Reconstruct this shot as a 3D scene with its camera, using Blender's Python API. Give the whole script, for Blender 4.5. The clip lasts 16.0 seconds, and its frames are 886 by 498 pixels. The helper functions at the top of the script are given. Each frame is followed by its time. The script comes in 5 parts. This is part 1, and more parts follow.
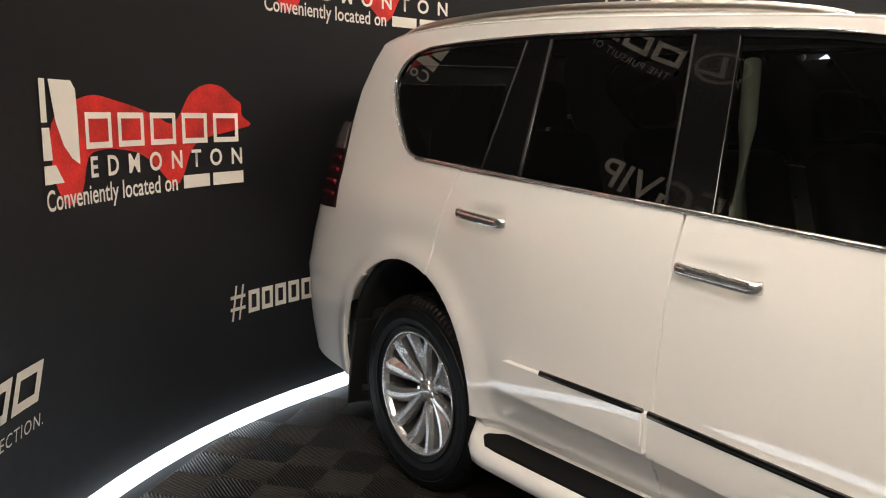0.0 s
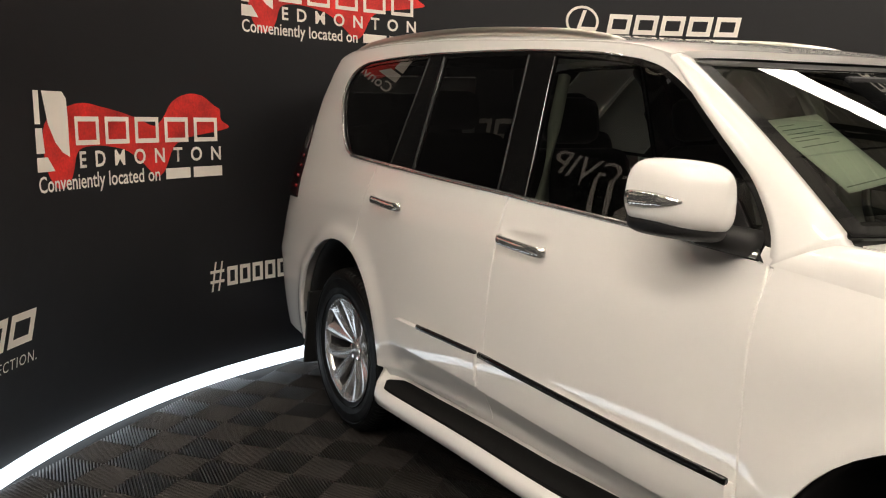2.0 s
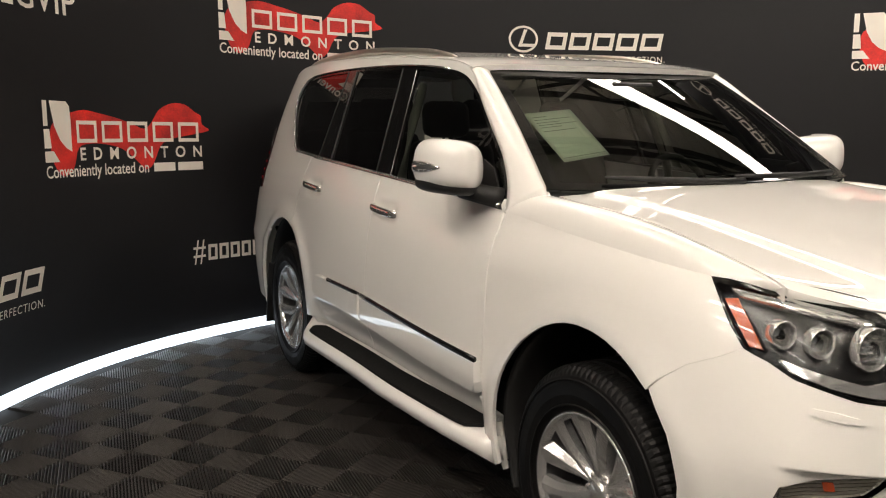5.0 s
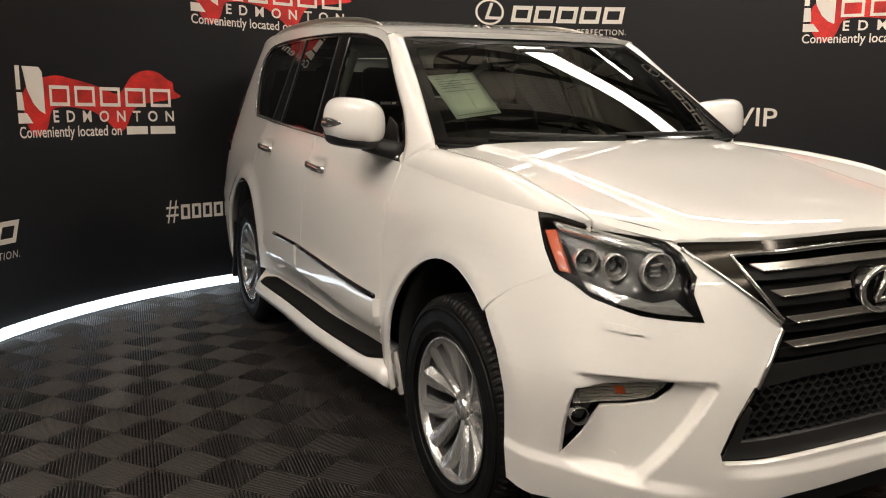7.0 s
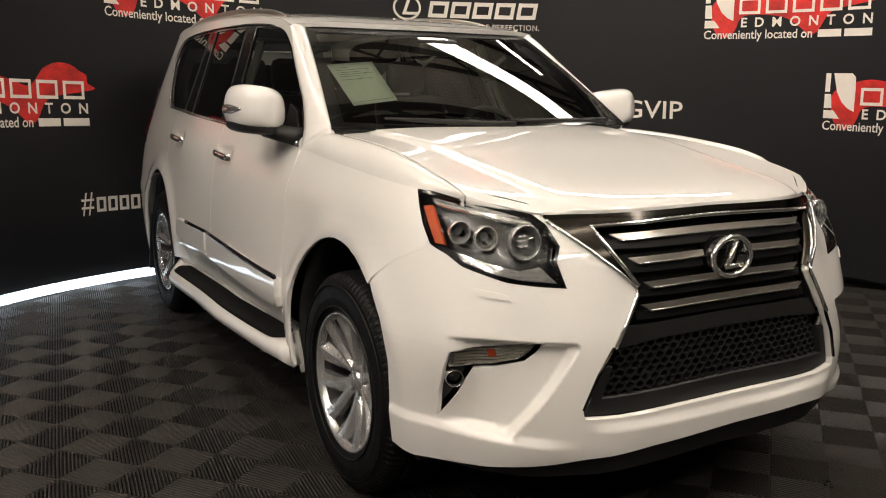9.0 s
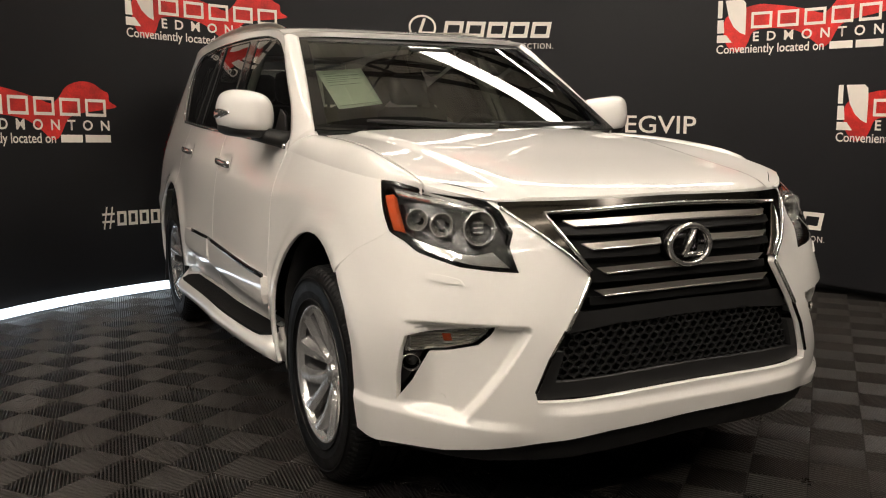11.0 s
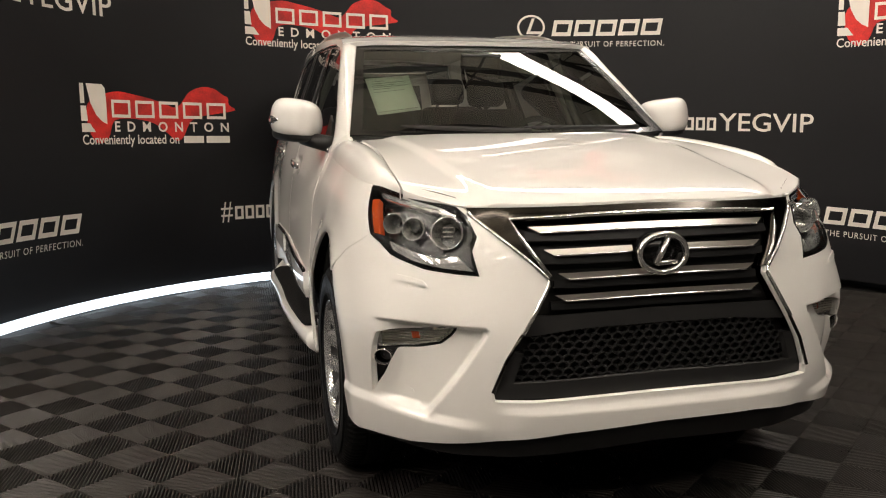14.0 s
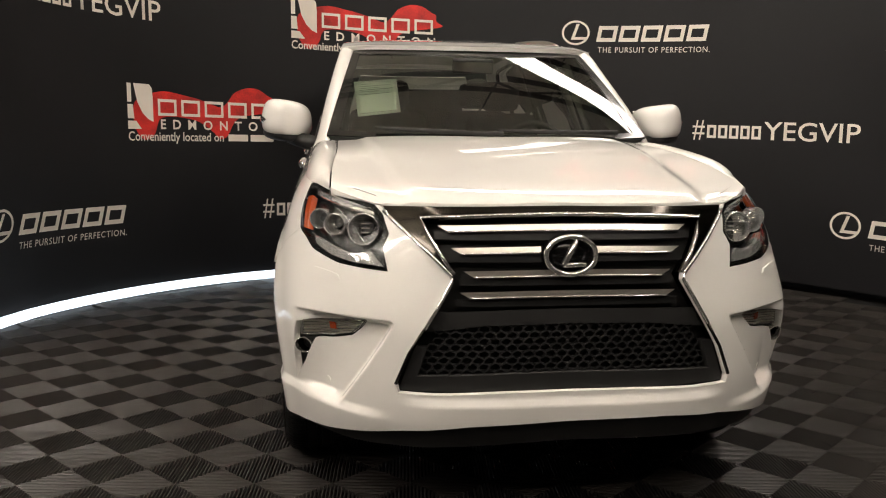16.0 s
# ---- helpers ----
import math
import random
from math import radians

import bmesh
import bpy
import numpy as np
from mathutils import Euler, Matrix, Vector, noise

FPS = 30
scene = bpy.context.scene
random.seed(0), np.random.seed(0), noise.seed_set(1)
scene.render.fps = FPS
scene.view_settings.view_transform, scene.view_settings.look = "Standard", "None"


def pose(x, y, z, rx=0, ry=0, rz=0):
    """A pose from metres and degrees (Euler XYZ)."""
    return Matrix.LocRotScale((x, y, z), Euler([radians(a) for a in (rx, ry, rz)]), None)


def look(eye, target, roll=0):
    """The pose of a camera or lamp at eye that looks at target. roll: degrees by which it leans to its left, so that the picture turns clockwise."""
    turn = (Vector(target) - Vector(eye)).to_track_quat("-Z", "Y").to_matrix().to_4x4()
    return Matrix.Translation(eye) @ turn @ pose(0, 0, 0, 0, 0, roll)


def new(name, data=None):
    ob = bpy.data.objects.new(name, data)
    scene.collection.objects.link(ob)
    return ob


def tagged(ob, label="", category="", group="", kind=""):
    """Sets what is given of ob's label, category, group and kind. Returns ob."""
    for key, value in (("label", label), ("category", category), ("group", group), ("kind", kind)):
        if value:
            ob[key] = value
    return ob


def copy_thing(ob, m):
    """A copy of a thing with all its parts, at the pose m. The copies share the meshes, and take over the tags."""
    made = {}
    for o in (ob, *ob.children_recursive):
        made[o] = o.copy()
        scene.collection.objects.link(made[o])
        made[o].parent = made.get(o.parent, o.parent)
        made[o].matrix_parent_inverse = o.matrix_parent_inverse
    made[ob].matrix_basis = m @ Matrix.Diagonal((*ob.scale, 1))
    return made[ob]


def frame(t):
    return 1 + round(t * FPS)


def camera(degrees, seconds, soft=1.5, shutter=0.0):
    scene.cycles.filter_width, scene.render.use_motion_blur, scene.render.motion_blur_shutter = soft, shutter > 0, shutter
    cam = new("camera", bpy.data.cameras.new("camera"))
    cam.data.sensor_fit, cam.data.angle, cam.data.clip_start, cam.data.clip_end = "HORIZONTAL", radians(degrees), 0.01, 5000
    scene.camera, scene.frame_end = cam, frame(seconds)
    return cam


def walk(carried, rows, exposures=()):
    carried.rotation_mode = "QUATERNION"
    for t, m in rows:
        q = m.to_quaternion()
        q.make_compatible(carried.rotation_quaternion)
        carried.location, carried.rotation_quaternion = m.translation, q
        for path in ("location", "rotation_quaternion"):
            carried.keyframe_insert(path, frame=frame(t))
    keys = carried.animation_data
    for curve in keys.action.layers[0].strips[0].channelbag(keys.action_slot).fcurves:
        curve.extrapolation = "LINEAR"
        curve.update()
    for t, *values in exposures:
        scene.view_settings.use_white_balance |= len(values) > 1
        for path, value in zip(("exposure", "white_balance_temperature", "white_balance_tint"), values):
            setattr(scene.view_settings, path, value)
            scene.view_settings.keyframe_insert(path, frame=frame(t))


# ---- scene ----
cam = camera(54.66, 16.0, soft=1.1)
PATH = [
    (0, (-2.589, 0.225, 1.472), (-1.437, 1.823, 1.125), 0.54),
    (0.5, (-2.575, -0.017, 1.453), (-1.455, 1.602, 1.103), 0.45),
    (1, (-2.533, -0.235, 1.471), (-1.437, 1.401, 1.120), 0.23),
    (1.5, (-2.455, -0.468, 1.470), (-1.400, 1.196, 1.129), 0.88),
    (2, (-2.413, -0.664, 1.485), (-1.403, 1.029, 1.149), 0.54),
    (2.5, (-2.457, -0.873, 1.471), (-1.458, 0.829, 1.148), -0.14),
    (3, (-2.484, -1.089, 1.476), (-1.498, 0.620, 1.149), -0.37),
    (3.5, (-2.452, -1.274, 1.471), (-1.478, 0.444, 1.153), -0.40),
    (4, (-2.392, -1.481, 1.466), (-1.443, 0.254, 1.163), -0.35),
    (4.2, (-2.364, -1.564, 1.465), (-1.433, 0.180, 1.161), -0.95),
    (6.3, (-2.121, -2.160, 1.384), (-1.278, -0.375, 1.058), 2.23),
    (6.5, (-2.095, -2.212, 1.383), (-1.264, -0.423, 1.049), 1.92),
    (7, (-2.019, -2.328, 1.376), (-1.166, -0.554, 1.021), 0.34),
    (7.5, (-1.952, -2.459, 1.361), (-1.059, -0.710, 0.986), -0.48),
    (8, (-1.951, -2.525, 1.360), (-1.024, -0.792, 0.990), -0.71),
    (8.5, (-1.941, -2.528, 1.339), (-0.985, -0.808, 0.984), -0.04),
    (9, (-1.940, -2.536, 1.333), (-0.965, -0.827, 0.977), 0.39),
    (11.3, (-1.726, -2.735, 1.218), (-0.864, -0.954, 0.931), -0.57),
    (11.5, (-1.704, -2.738, 1.224), (-0.862, -0.948, 0.927), -0.90),
    (12, (-1.651, -2.791, 1.237), (-0.859, -0.980, 0.929), -1.02),
    (12.5, (-1.578, -2.906, 1.248), (-0.839, -1.074, 0.938), -0.69),
    (13, (-1.492, -2.955, 1.259), (-0.804, -1.104, 0.943), -0.93),
    (13.5, (-1.369, -2.996, 1.266), (-0.773, -1.113, 0.954), -0.94),
    (14, (-1.261, -3.049, 1.264), (-0.749, -1.139, 0.966), -0.45),
    (14.5, (-1.175, -3.158, 1.256), (-0.715, -1.232, 0.975), -0.32),
    (15, (-1.050, -3.262, 1.264), (-0.650, -1.322, 0.986), 0.14),
    (15.5, (-0.902, -3.269, 1.267), (-0.560, -1.319, 0.985), 0.28),
    (16, (-0.724, -3.263, 1.256), (-0.450, -1.303, 0.968), 0.57),
]
walk(cam, [(t, look(eye, target, roll)) for t, eye, target, roll in PATH], exposures=((0.0, 0.16), (1.0, 0.10), (1.5, 0.02), (4.0, -0.20), (7.0, -0.3), (9.0, -0.32), (12.5, -0.26), (16.0, -0.26)))

# ---- world and large lights ----
world = bpy.data.worlds.new("hall_dark")
world.use_nodes = True
scene.world = world
world.node_tree.nodes["Background"].inputs[0].default_value = (0.9, 0.95, 1.0, 1)
world.node_tree.nodes["Background"].inputs[1].default_value = 0.02

CX, CY, CR = 0.346, 0.878, 3.233      # the curved wall's centre and radius
WALL_Z0, WALL_Z1 = 0.062, 3.8
CEIL = 5.6


# ---- materials ----
def material(name, base, rough=0.5, metal=0.0, coat=0.0, spec=0.5, vary=0.0, scale=8.0, bump=0.0, bump_scale=60.0, rvary=0.0):
    m = bpy.data.materials.new(name)
    m.use_nodes = True
    nt = m.node_tree
    b = nt.nodes["Principled BSDF"]
    b.inputs["Base Color"].default_value = (*base, 1)
    b.inputs["Roughness"].default_value = rough
    b.inputs["Metallic"].default_value = metal
    b.inputs["Coat Weight"].default_value = coat
    b.inputs["Coat Roughness"].default_value = 0.012
    b.inputs["Coat IOR"].default_value = 1.65
    b.inputs["Specular IOR Level"].default_value = spec
    tc = nt.nodes.new("ShaderNodeTexCoord")
    if vary or rvary:
        big = nt.nodes.new("ShaderNodeTexNoise")
        big.inputs["Scale"].default_value = scale
        big.inputs["Detail"].default_value = 6
        nt.links.new(tc.outputs["Object"], big.inputs["Vector"])
        fine = nt.nodes.new("ShaderNodeTexNoise")
        fine.inputs["Scale"].default_value = scale * 14
        nt.links.new(tc.outputs["Object"], fine.inputs["Vector"])
        add = nt.nodes.new("ShaderNodeMath")
        add.operation = "MULTIPLY_ADD"
        add.inputs[1].default_value = 0.4
        nt.links.new(fine.outputs["Fac"], add.inputs[0])
        nt.links.new(big.outputs["Fac"], add.inputs[2])
        if vary:
            ramp = nt.nodes.new("ShaderNodeMapRange")
            ramp.inputs["From Min"].default_value, ramp.inputs["From Max"].default_value = 0.4, 1.0
            ramp.inputs["To Min"].default_value, ramp.inputs["To Max"].default_value = 1 - vary, 1 + vary
            nt.links.new(add.outputs[0], ramp.inputs["Value"])
            mul = nt.nodes.new("ShaderNodeVectorMath")
            mul.operation = "SCALE"
            mul.inputs[0].default_value = base
            nt.links.new(ramp.outputs[0], mul.inputs["Scale"])
            nt.links.new(mul.outputs[0], b.inputs["Base Color"])
        if rvary:
            rr = nt.nodes.new("ShaderNodeMapRange")
            rr.inputs["From Min"].default_value, rr.inputs["From Max"].default_value = 0.4, 1.0
            rr.inputs["To Min"].default_value, rr.inputs["To Max"].default_value = max(0.02, rough - rvary), min(1, rough + rvary)
            nt.links.new(add.outputs[0], rr.inputs["Value"])
            nt.links.new(rr.outputs[0], b.inputs["Roughness"])
    if bump:
        n2 = nt.nodes.new("ShaderNodeTexNoise")
        n2.inputs["Scale"].default_value = bump_scale
        n2.inputs["Detail"].default_value = 4
        nt.links.new(tc.outputs["Object"], n2.inputs["Vector"])
        bm_ = nt.nodes.new("ShaderNodeBump")
        bm_.inputs["Strength"].default_value = bump
        bm_.inputs["Distance"].default_value = 0.003
        nt.links.new(n2.outputs["Fac"], bm_.inputs["Height"])
        nt.links.new(bm_.outputs[0], b.inputs["Normal"])
    return m


def glow(name, color, strength):
    m = bpy.data.materials.new(name)
    m.use_nodes = True
    nt = m.node_tree
    nt.nodes.remove(nt.nodes["Principled BSDF"])
    e = nt.nodes.new("ShaderNodeEmission")
    e.inputs[0].default_value, e.inputs[1].default_value = (*color, 1), strength
    nt.links.new(e.outputs[0], nt.nodes["Material Output"].inputs[0])
    return m


def glass(name, tint, ior=1.5, rough=0.0):
    m = bpy.data.materials.new(name)
    m.use_nodes = True
    nt = m.node_tree
    nt.nodes.remove(nt.nodes["Principled BSDF"])
    tr = nt.nodes.new("ShaderNodeBsdfTransparent")
    tr.inputs[0].default_value = (*tint, 1)
    gl = nt.nodes.new("ShaderNodeBsdfGlossy")
    gl.inputs["Roughness"].default_value = rough
    fr = nt.nodes.new("ShaderNodeFresnel")
    fr.inputs[0].default_value = ior
    mix = nt.nodes.new("ShaderNodeMixShader")
    nt.links.new(fr.outputs[0], mix.inputs[0])
    nt.links.new(tr.outputs[0], mix.inputs[1])
    nt.links.new(gl.outputs[0], mix.inputs[2])
    nt.links.new(mix.outputs[0], nt.nodes["Material Output"].inputs[0])
    return m


PAINT = material("pearl_white_paint", (0.80, 0.785, 0.75), 0.42, 0.0, 1.0, 0.25, vary=0.010, scale=3.0)
BLACK_GLOSS = material("gloss_black_trim", (0.004, 0.004, 0.004), 0.14, 0, 0.25, spec=0.3)
BLACK_PLASTIC = material("black_plastic", (0.011, 0.011, 0.011), 0.5, vary=0.25, scale=20, bump=0.15, bump_scale=500)
CHROME = material("chrome", (0.80, 0.79, 0.77), 0.10, 0.9)
SATIN = material("satin_silver", (0.62, 0.585, 0.53), 0.28, 0.9)
CHROME_DARK = material("dark_chrome", (0.045, 0.041, 0.036), 0.14, 1.0)
GRILLE_BLACK = material("grille_black", (0.005, 0.005, 0.005), 0.5, spec=0.25, vary=0.25, scale=20, bump=0.15, bump_scale=500)
ALLOY = material("machined_alloy", (0.66, 0.66, 0.65), 0.26, 0.8, 0.4)
ALLOY_DARK = material("grey_cast_metal", (0.05, 0.05, 0.05), 0.5, 0.6, vary=0.1, scale=30)
RUBBER = material("tyre_rubber", (0.0045, 0.0045, 0.0045), 0.5, spec=0.18, vary=0.25, scale=14, bump=0.2, bump_scale=300, rvary=0.15)
LINER = material("wheel_well_liner", (0.008, 0.008, 0.008), 0.85, vary=0.2)
TREAD = material("step_pad_rubber", (0.004, 0.004, 0.004), 0.8, spec=0.2, vary=0.2, scale=30, bump=0.3, bump_scale=250)
GLASS_PRIV = glass("privacy_glass", (0.035, 0.036, 0.035), 1.75)
GLASS_FRONT = glass("front_door_glass", (0.60, 0.65, 0.60), 1.7)
GLASS_WS = glass("windscreen_glass", (0.52, 0.57, 0.50), 1.75)
LENS = glass("clear_lamp_lens", (0.97, 0.98, 0.98), 1.22)
AMBER = material("amber_reflector", (0.45, 0.065, 0.013), 0.25, 0.0, 0.8, vary=0.1, scale=60)
RED_RIB = material("red_lamp_rib", (0.16, 0.005, 0.008), 0.2, 0, 0.8)
RED_LENS = material("red_lamp_lens", (0.018, 0.002, 0.003), 0.15, 0, 0.8, vary=0.1, scale=30)
SMOKE_LENS = material("smoked_lamp_lens", (0.09, 0.085, 0.085), 0.12, 0, 0.8, vary=0.1, scale=30)
HOUSING = material("lamp_housing", (0.004, 0.004, 0.0045), 0.25, 0.0, vary=0.2, scale=30)
REFLECTOR = material("lamp_reflector", (0.84, 0.84, 0.83), 0.10, 0.75, 0.8)
LEATHER = material("black_leather", (0.005, 0.005, 0.005), 0.6, spec=0.25, vary=0.15, bump=0.3, bump_scale=120)
BEIGE = material("beige_cabin_trim", (0.20, 0.197, 0.165), 0.7, vary=0.05)
PAPER = material("printed_paper", (0.88, 0.93, 0.85), 0.8, vary=0.02)
INK = material("grey_print", (0.25, 0.28, 0.26), 0.8)
BANNER = material("black_banner_fabric", (0.0105, 0.0105, 0.0122), 0.55, spec=0.28, vary=0.2, scale=1.5, bump=0.1, bump_scale=350, rvary=0.08)
PRINT_WHITE = material("white_print", (0.86, 0.80, 0.72), 0.6, vary=0.03, scale=12)
PRINT_RED = material("red_print", (0.62, 0.022, 0.016), 0.55, vary=0.55, scale=7)
TILE = material("grey_floor_tile", (0.033, 0.0295, 0.027), 0.33, spec=0.55, vary=0.22, scale=6, bump=0.12, bump_scale=300, rvary=0.08)
TILE_JOINT = material("tile_underlay", (0.004, 0.004, 0.004), 0.9, vary=0.2)
HALL_WALL = material("hall_wall_paint", (0.055, 0.052, 0.05), 0.8, vary=0.1, scale=2)
HALL_CEIL = material("hall_ceiling_deck", (0.78, 0.75, 0.66), 0.7, vary=0.12, scale=2)
STEEL = material("truss_steel", (0.045, 0.043, 0.040), 0.5, 0.3, vary=0.15, scale=6)
LED = glow("led_strip_light", (0.80, 0.90, 1.0), 3.8)
TUBE = glow("linear_lamp_light", (1.0, 0.882, 0.755), 42.0)
# for the unseen fill lamps on the west side
TUBE_FLANK = glow("flank_fill_light", (1.0, 0.885, 0.775), 42.0)
BAND = glow("wide_lamp_light", (1.0, 0.90, 0.80), 24.0)


# ---- mesh tools ----
from mathutils.geometry import delaunay_2d_cdt


def part(name, bm, mat, parent=None, label="", smooth=False):
    me = bpy.data.meshes.new(name)
    bm.to_mesh(me)
    bm.free()
    me.materials.append(mat)
    if smooth:
        me.shade_smooth()
    ob = new(name, me)
    ob.parent = parent
    if label:
        tagged(ob, label)
    return ob


def thing(name, label, category, loc=(0, 0, 0), group="", kind=""):
    e = new(name)
    e.location = loc
    e.empty_display_size = 0.1
    return tagged(e, label, category, group, kind)


def add_box(bm, x0, y0, z0, x1, y1, z1, bevel=0.0, m=None):
    vs = [bm.verts.new(p) for p in ((x0, y0, z0), (x1, y0, z0), (x1, y1, z0), (x0, y1, z0), (x0, y0, z1), (x1, y0, z1), (x1, y1, z1), (x0, y1, z1))]
    fs = [bm.faces.new([vs[i] for i in f]) for f in ((3, 2, 1, 0), (4, 5, 6, 7), (0, 1, 5, 4), (1, 2, 6, 5), (2, 3, 7, 6), (3, 0, 4, 7))]
    if bevel:
        es = {e for f in fs for e in f.edges}
        r = bmesh.ops.bevel(bm, geom=list(es), offset=bevel, segments=2, profile=0.5, affect="EDGES")
        vs = list({v for f in r["faces"] for v in f.verts} | {v for v in vs if v.is_valid})
    if m is not None:
        bmesh.ops.transform(bm, matrix=m, verts=[v for v in vs if v.is_valid])
    return vs


def grid_mesh(bm, rows, closed_u=False, closed_v=False):
    """Quads between rows of points."""
    vv = [[bm.verts.new(p) for p in r] for r in rows]
    nu, nv = len(vv), len(vv[0])
    for i in range(nu if closed_u else nu - 1):
        for j in range(nv if closed_v else nv - 1):
            q = [vv[i][j], vv[(i + 1) % nu][j], vv[(i + 1) % nu][(j + 1) % nv], vv[i][(j + 1) % nv]]
            if len({id(v) for v in q}) == 4:
                bm.faces.new(q)
    return vv


def tube(bm, pts, radius, n=10, squash=1.0, cap=True):
    """A bar along the points; radius may be a list."""
    pts = [Vector(p) for p in pts]
    rows = []
    for i, p in enumerate(pts):
        d = (pts[min(i + 1, len(pts) - 1)] - pts[max(i - 1, 0)]).normalized()
        a = Vector((0, 0, 1)) if abs(d.z) < 0.95 else Vector((0, 1, 0))
        s = d.cross(a).normalized()
        u = s.cross(d)
        r = radius[i] if isinstance(radius, (list, tuple)) else radius
        rows.append([p + s * math.cos(2 * math.pi * k / n) * r * squash + u * math.sin(2 * math.pi * k / n) * r for k in range(n)])
    vv = grid_mesh(bm, rows, closed_v=True)
    if cap:
        bm.faces.new(vv[0])
        bm.faces.new(vv[-1][::-1])
    bmesh.ops.recalc_face_normals(bm, faces=bm.faces)


def lathe(bm, profile, n=48, m=None):
    """Turn (r, h) points round the x axis: h along +x."""
    rows = [[(h, r * math.cos(2 * math.pi * k / n), r * math.sin(2 * math.pi * k / n)) for k in range(n)] for r, h in profile]
    vv = grid_mesh(bm, rows, closed_v=True)
    vs = [v for r in vv for v in r]
    if m is not None:
        bmesh.ops.transform(bm, matrix=m, verts=vs)
    return vs


def spline(pts, n=8, closed=False):
    """Points on a smooth curve through pts."""
    out, k = [], len(pts)
    P = [Vector(p) for p in pts]
    for i in range(k if closed else k - 1):
        p1, p2 = P[i], P[(i + 1) % k]
        p0 = P[i - 1] if closed or i else p1 * 2 - p2
        p3 = P[(i + 2) % k] if closed or i + 2 < k else p2 * 2 - p1
        for j in range(n):
            t = j / n
            out.append(0.5 * ((2 * p1) + (p2 - p0) * t + (2 * p0 - 5 * p1 + 4 * p2 - p3) * t * t + (3 * p1 - p0 - 3 * p2 + p3) * t ** 3))
    if not closed:
        out.append(P[-1])
    return [tuple(p) for p in out]


def resample(poly, step):
    out = []
    for i, a in enumerate(poly):
        b = poly[(i + 1) % len(poly)]
        d = math.dist(a, b)
        if d < 1e-7:
            continue
        n = max(1, math.ceil(d / step))
        out += [(a[0] + (b[0] - a[0]) * k / n, a[1] + (b[1] - a[1]) * k / n) for k in range(n)]
    clean = []
    for p in out:
        if not clean or math.dist(p, clean[-1]) > step * 0.12:
            clean.append(p)
    if math.dist(clean[0], clean[-1]) < step * 0.12:
        clean.pop()
    return clean


def within(Q, loops):
    """Which points lie in the first loop and in none of the others."""
    keep = np.ones(len(Q), bool)
    for k, lp in enumerate(loops):
        c = np.zeros(len(Q), bool)
        for (xj, yj), (xi, yi) in zip(lp, lp[1:] + lp[:1]):
            if yi != yj:
                c ^= ((yi > Q[:, 1]) != (yj > Q[:, 1])) & (Q[:, 0] < (xj - xi) * (Q[:, 1] - yi) / (yj - yi) + xi)
        keep &= ~c if k else c
    return keep


HEART = Vector((0, 1.4, 0.7))
SKIN = {}                                            # smooth normals of the panels


def panel(name, poly, surf, mat, parent=None, holes=(), step=0.03, depth=0.014, label="", lift=0.0, heart=HEART, lines=()):
    """A sheet cut to a polygon in a surface's own coordinates, with turned-in edges."""
    loops = [resample(poly, step)] + [resample(h, step) for h in holes]
    pts, edges = [], []
    for lp in loops:
        o = len(pts)
        pts += lp
        edges += [(o + i, o + (i + 1) % len(lp)) for i in range(len(lp))]
    for ln in lines:                                 # creases that the mesh follows
        o = len(pts)
        pts += ln
        edges += [(o + i, o + i + 1) for i in range(len(ln) - 1)]
    rim = np.array(pts)
    us, vs = rim[:, 0], rim[:, 1]
    A, B = np.meshgrid(np.arange(us.min() + step / 2, us.max(), step), np.arange(vs.min() + step / 2, vs.max(), step), indexing="ij")
    G = np.stack([A.ravel(), B.ravel()], 1)
    G = G[within(G, loops)]
    if len(G):
        pts += [(float(a), float(b)) for a, b in G[np.array([((rim - g) ** 2).sum(1).min() for g in G]) > (0.45 * step) ** 2]]
    V, _, F, *_ = delaunay_2d_cdt([Vector(p) for p in pts], edges, [], 0, 1e-7)
    mid = np.array([(sum(V[i][0] for i in f) / len(f), sum(V[i][1] for i in f) / len(f)) for f in F])
    faces = [list(f) for f, k in zip(F, within(mid, loops)) if k]
    P, N = [], []
    e = 0.002
    for u, v in V:
        p = Vector(surf(u, v))
        du = Vector(surf(u + e, v)) - Vector(surf(u - e, v))
        dv = Vector(surf(u, v + e)) - Vector(surf(u, v - e))
        n = du.cross(dv).normalized()
        if n.dot(p - heart) < 0:
            n = -n
        P.append(p + n * lift)
        N.append(n)
    for f in faces:
        a, b, c = (P[i] for i in f[:3])
        if (b - a).cross(c - a).dot(N[f[0]]) < 0:
            f.reverse()
    if depth:
        count = {}
        for f in faces:
            for i in range(len(f)):
                count[(f[i], f[(i + 1) % len(f)])] = 1
        for (a, b) in [k for k in count if (k[1], k[0]) not in count]:
            out = (P[b] - P[a]).cross(N[a]).normalized()
            o = len(P)
            P += [P[a], P[b], P[b] - N[b] * depth, P[a] - N[a] * depth]
            N += [(N[a] + out).normalized(), (N[b] + out).normalized(), out, out]
            faces.append([o + 3, o + 2, o + 1, o])
    me = bpy.data.meshes.new(name)
    me.from_pydata([tuple(p) for p in P], [], faces)
    me.materials.append(mat)
    me.shade_smooth()
    me.normals_split_custom_set_from_vertices([tuple(n) for n in N])
    ob = new(name, me)
    ob.parent = parent
    SKIN[ob.name] = N
    if label:
        tagged(ob, label)
    return ob


